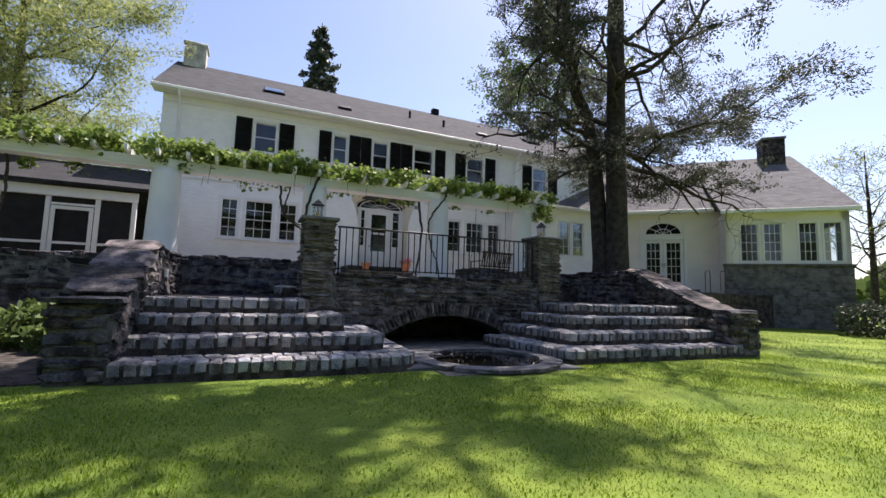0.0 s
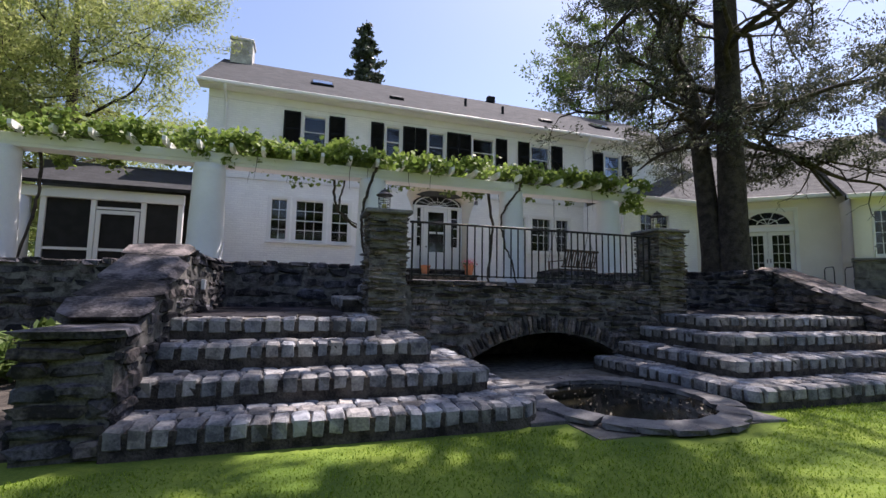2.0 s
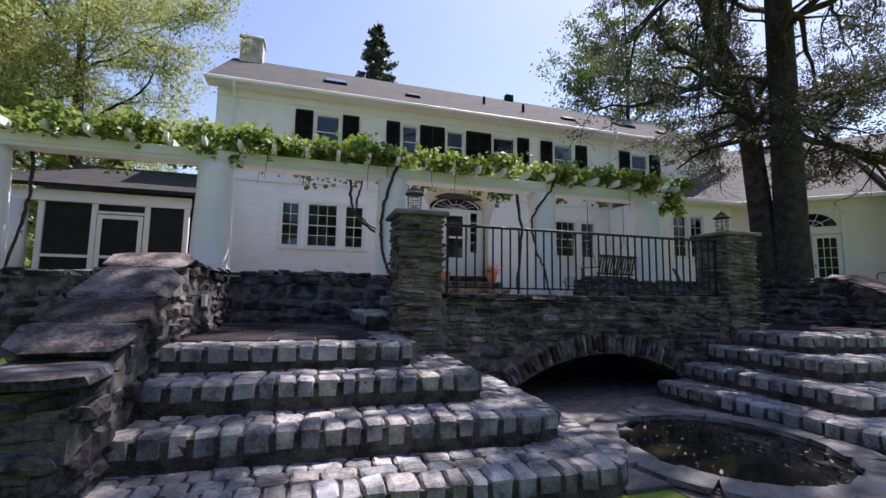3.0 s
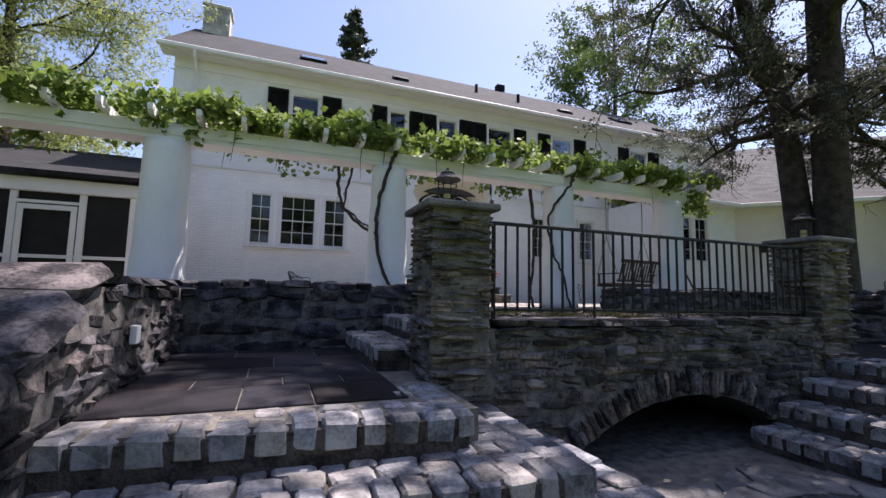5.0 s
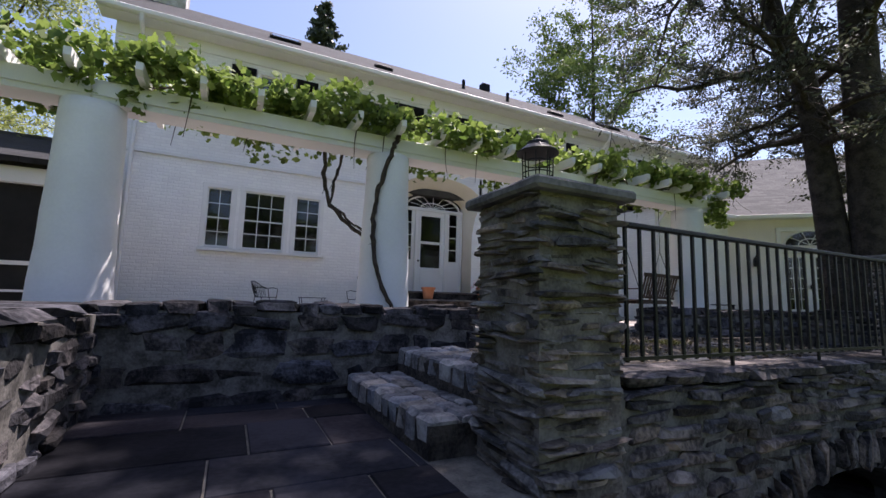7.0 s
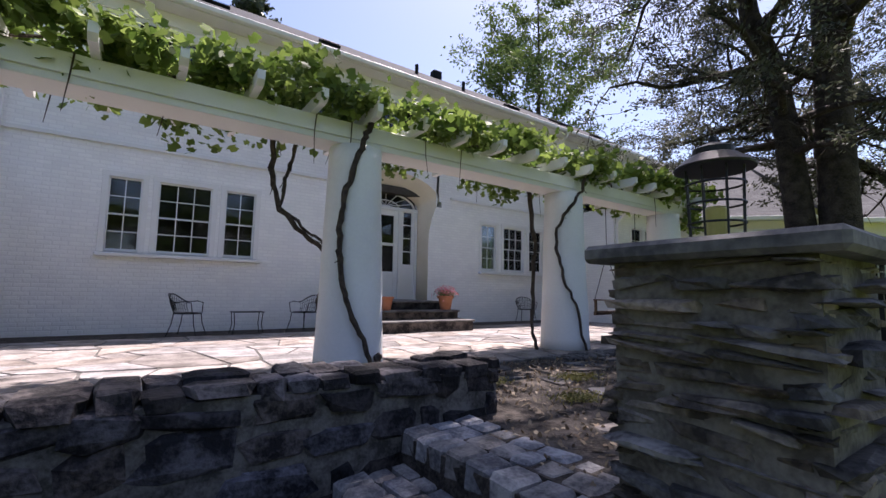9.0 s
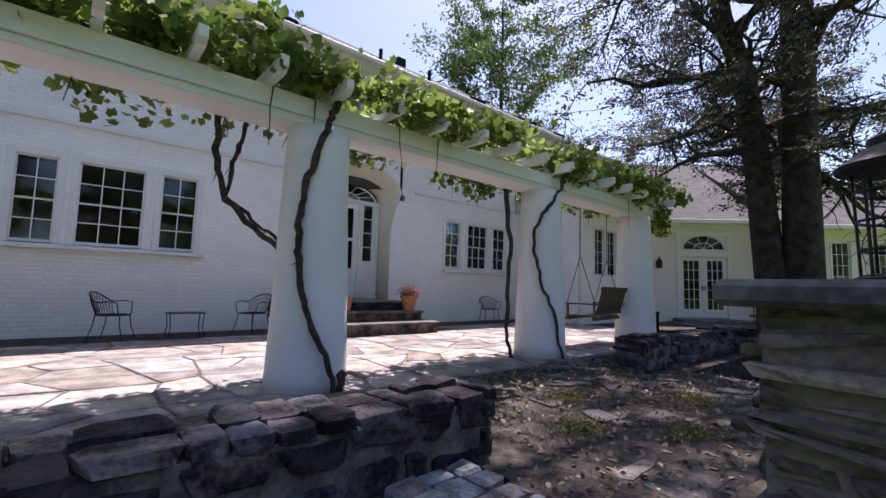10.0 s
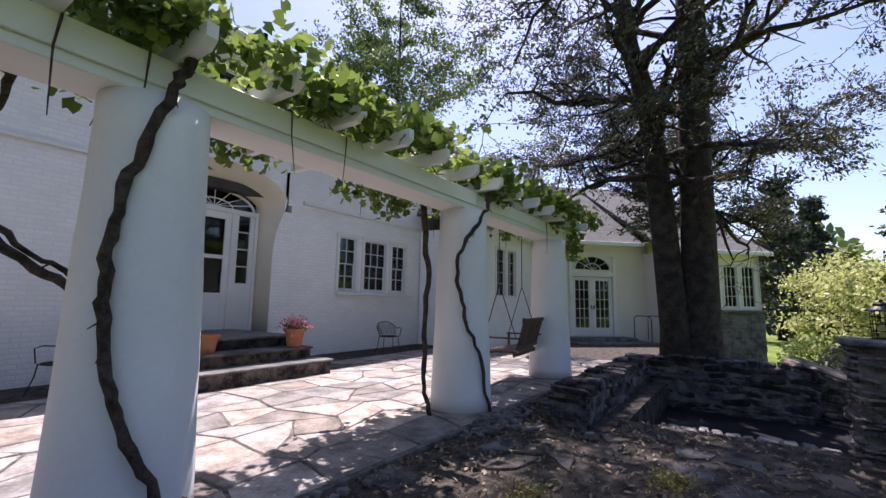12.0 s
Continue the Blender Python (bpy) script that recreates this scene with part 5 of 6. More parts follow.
def tree(name, label, x, y, z, height, trunk_r, crown_r, material, leaves, size, seed, first=0.35, shape=LEAF, limbs=16, kids=(3, 5), lift=0.05, tuft=0.25, group="", flat=0.3, lean=0.0, depth=2, top=None):
    """Trunk, limbs and a leafy crown."""
    rng = random.Random(seed)
    th = thing(name, label, "tree", group, m=Matrix.Translation((x, y, z)))
    bm = bmesh.new()
    n = 12
    stem, sr = [], []
    for i in range(n + 1):
        t = i / n
        stem.append(Vector((lean * t * height + math.sin(t * 5 + seed) * 0.12 * height * 0.06, math.cos(t * 4 + seed) * 0.1 * height * 0.05, t * height)))
        sr.append(trunk_r * (1 - 0.9 * t) * (1.25 if i == 0 else 1))
    tube(bm, stem, sr, 10)
    tips = []
    for j in range(limbs):
        t = first + (0.97 - first) * (j + rng.random()) / limbs
        i = min(n - 1, int(t * n))
        p = stem[i].lerp(stem[i + 1], t * n - i)
        a = j * 2.4 + rng.uniform(-0.5, 0.5)
        shape_r = crown_r * math.sin(min(1.0, (1.02 - t) / (1.02 - first) * 1.25 + 0.1) * math.pi / 2) if top is None else crown_r * (1.03 - t) / (1.03 - first)
        limb(bm, p, Vector((math.cos(a), math.sin(a), 0.25 if top is None else -0.1)).normalized(), max(0.4, shape_r * rng.uniform(0.75, 1.1)), trunk_r * 0.35 * (1.1 - t), 0, rng, tips, lift, 0.2, 6, 0.8, kids, depth)
    part("trunk", bm, M_BARK, th, smooth=True)
    P, D = crown_points(tips, leaves, tuft, rng)
    leaf_cloud("crown", P, size, shape, material, th, flat, seed=seed)
    return th


# the old tree behind the railing
rng = random.Random(77)
big = thing("conifer_tree", "tall old two-stemmed conifer with dark feathery foliage", "tree")
bm = bmesh.new()
main = [(9.86, 9.22, 0.4), (9.84, 9.2, 1.3), (9.8, 9.17, 2.5), (9.78, 9.14, 5.0), (9.74, 9.08, 8.0), (9.72, 9.0, 12.0), (9.6, 8.9, 16.0), (9.5, 8.9, 18.5)]
second = [(9.66, 9.62, 0.4), (9.62, 9.62, 2.0), (9.58, 9.72, 3.6), (9.5, 9.82, 5.4), (9.32, 9.92, 6.6), (8.98, 10.15, 7.6), (8.9, 10.3, 9.2), (8.7, 10.5, 12.0), (8.5, 10.6, 15.0)]
main = [(x + 0.46, y + 0.5, z * 1.03) for x, y, z in main]
second = [(x + 0.46, y + 0.5, z * 1.03) for x, y, z in second]
tube(bm, main, [0.5, 0.37, 0.33, 0.3, 0.27, 0.22, 0.14, 0.05], 16)
tube(bm, second, [0.38, 0.28, 0.25, 0.22, 0.21, 0.18, 0.15, 0.11, 0.04], 14)
tips = []


def at_height(stem, z):
    for a, b in zip(stem, stem[1:]):
        if a[2] <= z <= b[2]:
            return Vector(a).lerp(Vector(b), (z - a[2]) / (b[2] - a[2]))
    return Vector(stem[-1])


for j in range(64):
    z = 4.9 + 13.2 * (j / 64) ** 1.15
    stem = main if (j % 2 or z > 14.5) else second
    p = at_height(stem, z)
    a = rng.uniform(1.3, 4.2) if stem is second else (rng.uniform(-2.2, 1.2) if j % 3 else j * 2.399)
    # higher limbs are out of view, their reach set by the shade they cast
    high = z > 10.5
    reach = (7.4 if high else 5.4) * math.sin(min(1.0, (19.5 - z) / 11) * math.pi / 2) * rng.uniform(0.65, 1.05)
    if high:
        reach *= 0.55 if math.sin(a) > 0.25 else 1.0
    elif math.cos(a) < -0.1:
        reach *= 0.66
    elif math.cos(a) > 0.3:
        reach *= 1.15
    if z < 6:
        reach *= 0.8
    limb(bm, p, Vector((math.cos(a), math.sin(a), rng.uniform(0.0, 0.35))).normalized(), reach, 0.105 * (1.2 - z / 22), 0, rng, tips, -0.012, 0.4, 7, 0.9, (5, 7), 2, 0.46)
# long high limbs over the lawn, out of view, added to shade it
shade_tips, rng2 = [], random.Random(5)
for j in range(13):
    z = 11.5 + 5.0 * j / 13
    limb(bm, at_height(main, z), Vector((-math.cos(-0.35 + 0.1 * j), -math.sin(-0.35 + 0.1 * j), 0.16)).normalized(), rng2.uniform(8.0, 11.5), 0.1, 0, rng2, shade_tips, 0.02, 0.26, 7, 0.85, (3, 5), 2, 0.4)
part("trunk", bm, M_BARK, big, smooth=True)


def tufts(centres, each, radius, rs):
    """Leaves gathered in flat tufts round the centres."""
    n = len(centres)
    size = rs.uniform(0.55, 1.3, n)
    i = np.repeat(np.arange(n), each)
    return centres[i] + rs.normal(size=(len(i), 3)) * np.array([radius, radius, radius * 0.5]) * size[i][:, None], i


rs = np.random.RandomState(3)
T, D = np.array([t for t, d in tips]), np.array([d for t, d in tips])
bare = np.minimum(np.hypot(T[:, 0] - 10.2, T[:, 1] - 9.7), np.hypot(T[:, 0] - 9.6, T[:, 1] - 10.4)) < np.where(T[:, 2] < 9.5, 1.6, 0.6)
# the unseen top right is cut away to keep the right lawn sunlit
ok = ~bare & (T[:, 2] > 4.5) & ~((T[:, 0] < 7.3) & (T[:, 2] < 5.4)) & (T[:, 0] > np.where(T[:, 2] < 10, 4.9, 0)) & ~((T[:, 1] > 12.5) & (T[:, 2] < 5.2)) & ~((T[:, 2] > 11.5) & (T[:, 0] > 10.6))
# thinned so that the sun falls through to the stairs
ex, ey = T[:, 0] - 0.42 * T[:, 2], T[:, 1] - 0.25 * T[:, 2]
ok &= rs.rand(len(T)) < np.where(T[:, 2] > 9.5, np.where(ey < 8.5, 0.08, 0.24), np.where((ex > 4.6) & (ex < 8.8) & (ey > 4.6) & (ey < 7.2), 0.2, np.where(T[:, 0] > 10.6, 0.85, 0.4)))
T, D = T[ok], D[ok]
full = (T[:, 0] > 11.6) & (T[:, 2] < 10)
T, D = np.concatenate([T, T[full] + rs.normal(size=(full.sum(), 3)) * 0.22]), np.concatenate([D, D[full]])
P, i = tufts(T, max(8, int(105000 / len(T))), 0.15, rs)
leaf_cloud("crown", P, (0.045, 0.115), LEAF * np.array([1.0, 0.8]), L_CEDAR, big, 0.8, seed=5, along_dir=D[i])
out = np.array([q for q, d in shade_tips if q.z > 10.8])
# leafed for the shadow: full over lawn, thin over stairs, bare towards open lawn
ex, ey = out[:, 0] - 0.42 * out[:, 2], out[:, 1] - 0.25 * out[:, 2]
dense = np.where((ex < -0.9) & (ey > 4.4) | (ex < 0.8) & (ey > 6.8), 0.9, np.where(ey > 4.6, 0.06, 0.36)) * ((ey > 1.9) & (ex < 5.8))
out = out[rs.rand(len(out)) < dense]
P, i = tufts(out, max(8, int(22000 / len(out))), 0.27, rs)
leaf_cloud("upper_crown", P, (0.12, 0.26), LEAF, L_CEDAR, big, 0.8, seed=6)

tree("larch_tree", "tall airy yellow-green tree behind the porch", -9.7, 23.5, 0, 17.5, 0.35, 5.2, L_LARCH, 120000, (0.07, 0.22), 101, 0.12, FEATHER, limbs=34, group="trees behind the porch", tuft=0.28)
tree("larch_tree", "tall airy yellow-green tree behind the porch", -14.5, 20.0, 0, 17, 0.35, 5.4, L_LARCH, 120000, (0.07, 0.22), 102, 0.1, FEATHER, limbs=34, group="trees behind the porch", tuft=0.28)
tree("larch_tree", "tall airy yellow-green tree behind the porch", -18.5, 27.0, 0, 19, 0.35, 6.0, L_LARCH, 40000, (0.15, 0.36), 103, 0.1, limbs=28, group="trees behind the porch", tuft=0.32)
tree("spruce_tree", "narrow dark spruce behind the house", 4.4, 39.0, 0, 25.3, 0.35, 4.3, L_SPRUCE, 26000, (0.16, 0.4), 104, 0.3, LEAF, 84, (2, 3), -0.04, 0.14, flat=0.2, top=1)
tree("deciduous_tree", "slender tree with fresh leaves behind the wing", 20.2, 26.5, 0, 22.5, 0.3, 5.4, L_DECID, 30000, (0.12, 0.28), 105, 0.3, limbs=26, lift=0.1, tuft=0.25)
tree("deciduous_tree", "leafy tree beyond the roof of the house", 12.0, 36.0, 0, 14.2, 0.3, 4.0, L_LARCH, 9000, (0.15, 0.35), 106, 0.3, limbs=20)
tree("deciduous_tree", "leafy tree beyond the roof of the house", 16.5, 38.0, 0, 13.8, 0.3, 4.0, L_DECID, 9000, (0.15, 0.35), 107, 0.3, limbs=20)
tree("bare_tree", "sparse budding tree beyond the wing", 33.0, 12.5, 0, 10.0, 0.22, 4.2, L_LARCH, 1600, (0.08, 0.2), 108, 0.2, limbs=26, kids=(4, 6), lift=0.12)
tree("dogwood_tree", "low spreading pale yellow-green dogwood", 24.5, 4.6, -0.1, 4.0, 0.14, 3.2, L_PALE, 9000, (0.12, 0.26), 109, 0.2, limbs=18, flat=2.5, lift=0.0)
tree("dogwood_tree", "low spreading pale yellow-green dogwood", 30.5, 2.4, -0.1, 4.4, 0.14, 3.6, L_PALE, 9000, (0.14, 0.28), 110, 0.2, limbs=18, flat=2.5, lift=0.0)
for k, (x, y, h) in enumerate(((44, 6.5, 13), (41, -1.5, 15.5), (50, -6, 16), (47, 12, 11), (56, 3, 14))):
    tree("cedar_tree", "dark green conifer at the far side of the garden", x, y, 0, h, 0.3, 3.4, L_SPRUCE, 11000, (0.2, 0.5), 120 + k, 0.05, LEAF, 34, (2, 4), 0.0, 0.3, "far conifers", 0.2, top=1)
# trees added out of view, for the panes to mirror and to cut skylight
for k, (x, y) in enumerate(((-30, -22), (-18, -30), (-8, -27), (3, -31), (14, -27), (25, -30), (36, -22), (-36, -6), (-33, 10))):
    tree("garden_tree", "leafy tree at the far edge of the lawn", x, y, 0, 15 + (k * 37 % 5), 0.4, 5.5, L_DECID, 6000, (0.35, 0.7), 140 + k, 0.12, LEAF, 26, (2, 4), 0.05, 0.45, "trees round the lawn")
# distant woods all round, past what can be told apart
rs = np.random.RandomState(4)
n = 26000
ang_ = rs.uniform(0, math.tau, n)
rad = rs.uniform(72, 95, n)
top_h = 9 + 4 * np.sin(ang_ * 9) + 2.5 * np.sin(ang_ * 23 + 1)
W = np.stack([rad * np.sin(ang_), 8 + rad * np.cos(ang_), rs.uniform(0, 1, n) ** 0.7 * top_h], 1)
tagged(leaf_cloud("far_woods", W, (1.2, 2.6), LEAF, L_DECID, seed=6), "distant green woods round the garden", "woods", kind="stuff")


def shrub(x, y, z, r, h, material, n, size, seed, label):
    rs = np.random.RandomState(seed)
    th = thing("shrub", label, "shrub", m=Matrix.Translation((x, y, z)))
    bm = bmesh.new()
    for k in range(9):
        a = k * 0.7
        tube(bm, [(0, 0, 0), (0.3 * r * math.cos(a), 0.3 * r * math.sin(a), h * 0.45), (0.75 * r * math.cos(a), 0.75 * r * math.sin(a), h * 0.8)], [0.02, 0.014, 0.005], 5)
    part("stem", bm, M_VINE, th)
    v = rs.normal(size=(n, 3))
    v /= np.linalg.norm(v, axis=1)[:, None]
    lump = 1 + 0.22 * np.sin(v[:, 0] * 5 + seed) * np.cos(v[:, 1] * 6)
    P = v * (rs.uniform(0.55, 1.0, n) ** 0.5 * lump)[:, None] * np.array([r, r, h / 2]) + np.array([0, 0, h / 2])
    P = P[P[:, 2] > 0.02]
    leaf_cloud("foliage", P, size, LEAF, material, th, seed=seed)


shrub(19.6, 6.0, LAWN, 1.1, 1.5, L_SPRUCE, 2600, (0.07, 0.16), 201, "dark clipped evergreen shrub by the wing")
shrub(18.3, 7.0, LAWN, 0.8, 1.1, L_SPRUCE, 2000, (0.07, 0.16), 202, "dark clipped evergreen shrub by the wing")
shrub(21.2, 4.6, LAWN, 1.3, 1.4, L_DECID, 2600, (0.08, 0.18), 203, "round green shrub by the lawn")
shrub(23.0, 6.5, LAWN, 1.4, 1.6, L_DECID, 2600, (0.08, 0.18), 204, "round green shrub by the lawn")
for k, (x, y, r, h) in enumerate(((-3.2, 8.7, 0.6, 0.7), (-4.3, 8.4, 0.7, 0.8), (-5.6, 8.9, 0.7, 0.7), (-2.6, 8.0, 0.4, 0.45), (-7.2, 8.6, 0.8, 0.8))):
    shrub(x, y, LAWN, r, h, L_DECID, 900, (0.1, 0.24), 210 + k, "low leafy plants below the retaining wall")

# vines on the pergola
vine = thing("grape_vine", "fresh green grape vine trained over the pergola", "vine")
rs = np.random.RandomState(12)
cl = []
for k in range(330):
    x = rs.uniform(-13, 9.2)
    if x < -2.6 and rs.rand() < 0.25:
        continue
    low = x > -2.8
    cl.append((x, 12.25 + rs.uniform(-0.75, 0.95), 4.08 + rs.uniform(0, 0.3) + (0.06 * math.sin(x * 2.1) if low else -0.02), 0.15))
C = np.array(cl)
i = rs.randint(0, len(C), 21000)
P = C[i, :3] + rs.normal(size=(len(i), 3)) * np.array([0.17, 0.14, 0.085])
hang = []
for x, y, n, d in ((-1.75, 11.62, 70, 0.35), (-1.2, 11.7, 40, 0.25), (-0.35, 12.4, 34, 0.5), (0.05, 12.5, 18, 0.4), (0.6, 12.5, 14, 0.35), (-2.2, 11.5, 40, 0.2), (1.9, 12.5, 45, 0.4), (2.3, 12.6, 30, 0.35), (3.6, 12.3, 60, 0.4), (4.2, 12.4, 60, 0.5), (4.5, 12.3, 40, 0.4), (6.0, 12.2, 50, 0.35), (7.3, 12.2, 50, 0.4), (8.9, 11.5, 120, 0.5), (9.3, 11.7, 140, 0.6), (9.1, 12.1, 120, 0.5), (-5.0, 12.4, 60, 0.5), (-4.1, 12.4, 60, 0.5), (-6.4, 12.4, 60, 0.45)):
    for k in range(n):
        t = rs.rand()
        hang.append((x + rs.normal() * 0.11, y + 0.25 + rs.normal() * 0.09, 4.02 - t * d))
P = np.concatenate([P, np.array(hang)])
leaf_cloud("leaves", P, (0.055, 0.14), GRAPE, L_VINE, vine, 1.2, seed=13)
bm = bmesh.new()
rng = random.Random(5)
for k in range(46):
    x, y, z = rng.uniform(-12, 8.5), 12.2 + rng.uniform(-0.5, 0.8), 4.0
    pts = [(x, y, z)]
    for s in range(7):
        x, y, z = x + rng.uniform(0.1, 0.35), y + rng.uniform(-0.16, 0.16), min(4.3, max(3.98, z + rng.uniform(-0.12, 0.13)))
        pts.append((x, y, z))
    tube(bm, pts, [0.018 - 0.0018 * s for s in range(8)], 5)
for k in range(16):
    x, y = rng.uniform(-2.5, 9), 11.82 + rng.choice((-0.0, 0.4, 0.6))
    tube(bm, [(x, y, 3.97), (x + rng.uniform(-0.04, 0.04), y - 0.02, 3.77), (x + rng.uniform(-0.06, 0.06), y, 3.62 - rng.uniform(0, 0.25))], [0.008, 0.006, 0.003], 4)
part("cane_tangle", bm, M_VINE, vine)


def stem_of(points, r, seed, shift=(0, 0, 0)):
    rng = random.Random(seed)
    points = [Vector(p) + Vector(shift) for p in points]
    pts = []
    for a, b in zip(points, points[1:]):
        a, b = Vector(a), Vector(b)
        for k in range(5):
            pts.append(a.lerp(b, k / 5) + Vector([rng.uniform(-0.018, 0.018) for _ in range(3)]))
    pts.append(Vector(points[-1]))
    n = len(pts)
    bm = bmesh.new()
    tube(bm, pts, [r * (0.75 + 0.5 * (1 - i / n) ** 0.5) * rng.uniform(0.85, 1.15) * (1 if i < n - 2 else 1.2) for i in range(n)], 7)
    for k in range(7):
        p = pts[rng.randint(3, n - 3)]
        tube(bm, [p, p + Vector((rng.uniform(-0.1, 0.1), -0.03, rng.uniform(-0.18, 0.05)))], [0.007, 0.003], 4)
    part("stem", bm, M_VINE, vine, "twisted bare vine stem", smooth=True)


stem_of([(1.5, 11.7, 4.0), (1.38, 11.72, 3.74), (1.29, 11.74, 3.38), (1.2, 11.77, 3.04), (1.17, 11.77, 2.7), (1.18, 11.75, 2.4), (1.21, 11.7, 2.0), (1.3, 11.66, 1.76), (1.45, 11.6, 1.46), (1.52, 11.58, 1.15)], 0.029, 1)
stem_of([(1.66, 11.4, 1.3), (1.6, 11.36, 1.1)], 0.03, 2, (-0.02, 0.27, 0.05))
stem_of([(0.3, 12.1, 3.95), (0.28, 12.1, 3.3), (0.38, 12.1, 2.85), (0.75, 12.15, 2.55), (0.98, 12.2, 2.4), (0.98, 12.25, 2.1), (0.92, 12.25, 1.75), (1.12, 12.2, 1.6)], 0.026, 3, (0.27, 0.2, 0.1))
stem_of([(0.62, 12.1, 3.95), (0.5, 12.1, 3.5), (0.42, 12.1, 3.2), (0.4, 12.12, 2.9), (0.72, 12.15, 2.65), (1.0, 12.2, 2.5)], 0.018, 4, (0.27, 0.2, 0.1))
stem_of([(5.35, 11.7, 4.0), (5.26, 11.72, 3.74), (5.0, 11.76, 3.45), (4.86, 11.9, 3.1), (4.84, 11.88, 2.72), (4.9, 11.8, 2.25), (5.05, 11.67, 1.8), (5.18, 11.61, 1.15)], 0.022, 5)
stem_of([(4.45, 12.1, 3.9), (4.5, 12.1, 3.4), (4.62, 12.1, 2.8), (4.56, 12.1, 2.0), (4.42, 12.0, 1.4), (4.45, 11.9, 1.08)], 0.03, 6, (0.16, 0.2, 0.08))
stem_of([(-5.15, 12.0, 3.9), (-5.05, 11.9, 3.4), (-5.0, 11.8, 2.8), (-5.1, 11.8, 2.2), (-5.25, 11.7, 1.08)], 0.025, 7, (-0.1, 0.27, 0.05))

# gravel at the columns' feet along the edge of the patio
gravel = thing("gravel_bed", "loose grey pebbles round the feet of the columns", "gravel", kind="structure")
pc = Pieces(gravel, RIM_STONES, "pebble", limit=120, seed=51)
for k in range(520):
    x = pc.rng.choice((1.25, 1.6, 5.1)) + pc.rng.gauss(0, 0.42)
    y = 11.42 + pc.rng.gauss(0, 0.1)
    r = pc.rng.uniform(0.025, 0.06)
    pc.add(Matrix.Translation((x, min(y, 11.54), PATIO - 0.03 + r * 0.3)) @ Matrix.Rotation(pc.rng.uniform(0, 3), 4, "Z") @ Matrix.Diagonal((r * 1.3, r, r * 0.8, 1)))
pc.done(M_CAP)

# fallen leaves and scraps on the terrace and in the pond
M_LITTER = leaf_mat("dead_leaves", (0.12, 0.08, 0.045), (0.3, 0.24, 0.16), 0.1)
n = 5200
P = np.stack([rs.uniform(1.2, 9.3, n), rs.uniform(8.1, 12.1, n), np.full(n, PATIO - 0.025)], 1)
P = P[~((P[:, 0] > 5.2) & (P[:, 1] > 10.3) & (P[:, 1] < 11)) & ~((P[:, 0] > 6.0) & (P[:, 1] < 11)) & ~((P[:, 0] < 1.95) & (P[:, 1] > 9.6))]
tagged(leaf_cloud("fallen_leaves", P, (0.025, 0.075), LEAF, M_LITTER, flat=6, seed=14), "dry fallen leaves on the terrace", "leaves", kind="stuff")
a, r = rs.uniform(0, math.tau, 130), 0.88 * np.sqrt(rs.rand(130))
P = np.stack([POND[0] + r * np.cos(a), POND[1] + r * np.sin(a), np.full(130, LAWN + 0.026)], 1)
tagged(leaf_cloud("floating_leaves", P, (0.02, 0.06), LEAF, M_LITTER, flat=30, bend=0.02, seed=15), "pale leaves floating on the pond", "leaves", kind="stuff")

# moss between the sunk stones
mx, my = np.array([2.55, 3.1, 3.3, 4.2, 2.3, 3.9]), np.array([9.7, 9.15, 10.3, 9.5, 10.6, 8.7])
k = rs.randint(0, 6, 3600)
P = np.stack([mx[k] + rs.normal(0, 0.12, 3600), my[k] + rs.normal(0, 0.09, 3600), PATIO - 0.005 + rs.uniform(0, 0.025, 3600)], 1)
tagged(leaf_cloud("moss", P, (0.015, 0.035), LEAF, leaf_mat("dry_moss", (0.12, 0.13, 0.03), (0.26, 0.22, 0.07), 0.2), flat=1.0, seed=16), "yellow-green moss between the terrace stones", "moss", kind="stuff")

# grass
def blades(name, n, x0, x1, y0, y1, h, w, seed, keep):
    rs = np.random.RandomState(seed)
    x, y = rs.uniform(x0, x1, n), rs.uniform(y0, y1, n)
    ok = keep(x, y)
    x, y = x[ok], y[ok]
    n = len(x)
    patch = 0.75 + 0.35 * np.sin(x * 1.7 + np.sin(y * 2.3)) * np.sin(y * 1.3 + 0.7)
    hh = rs.uniform(0.5, 1.0, n) * h * patch
    a = rs.uniform(0, math.tau, n)
    lx, ly = rs.normal(0, 0.35, n) * hh, rs.normal(0, 0.35, n) * hh
    cx, cy = np.cos(a) * w, np.sin(a) * w
    z = np.full(n, LAWN - 0.005)
    V = np.stack([np.stack([x - cx, y - cy, z], 1), np.stack([x + cx, y + cy, z], 1), np.stack([x + lx * 0.4 + cx * 0.7, y + ly * 0.4 + cy * 0.7, z + hh * 0.6], 1), np.stack([x + lx, y + ly, z + hh], 1), np.stack([x + lx * 0.4 - cx * 0.7, y + ly * 0.4 - cy * 0.7, z + hh * 0.6], 1)], 1)
    idx = (np.arange(n)[:, None] * 5 + np.array([0, 1, 2, 3, 4])).ravel()
    return tagged(mesh_object(name, V.reshape(-1, 3), idx, np.full(n, 5), M_GRASS), "short green lawn grass", "grass", kind="stuff")


def on_lawn(x, y):
    inside = (y > 5.12) & (x > -2.0) & (x < 9.2)
    pond_ = ((x - 3.4) ** 2 / 2.6 + (y - 5.9) ** 2 / 2.2) < 1.0
    return ~(inside | pond_ | (x < -1.9) & (y > 5.45) | (y > 8.0) & (x < 10))


blades("grass_near", 230000, -5.5, 9.5, -0.6, 5.4, 0.034, 0.003, 31, on_lawn)
blades("grass_far", 90000, -9, 22, -3, 9.5, 0.05, 0.006, 32, on_lawn)


# ---- lanterns ----
M_AMBER = surface("yellow_candle_glass", (0.5, 0.42, 0.12), (0.6, 0.52, 0.2), 0.4, 6, 30, 0)


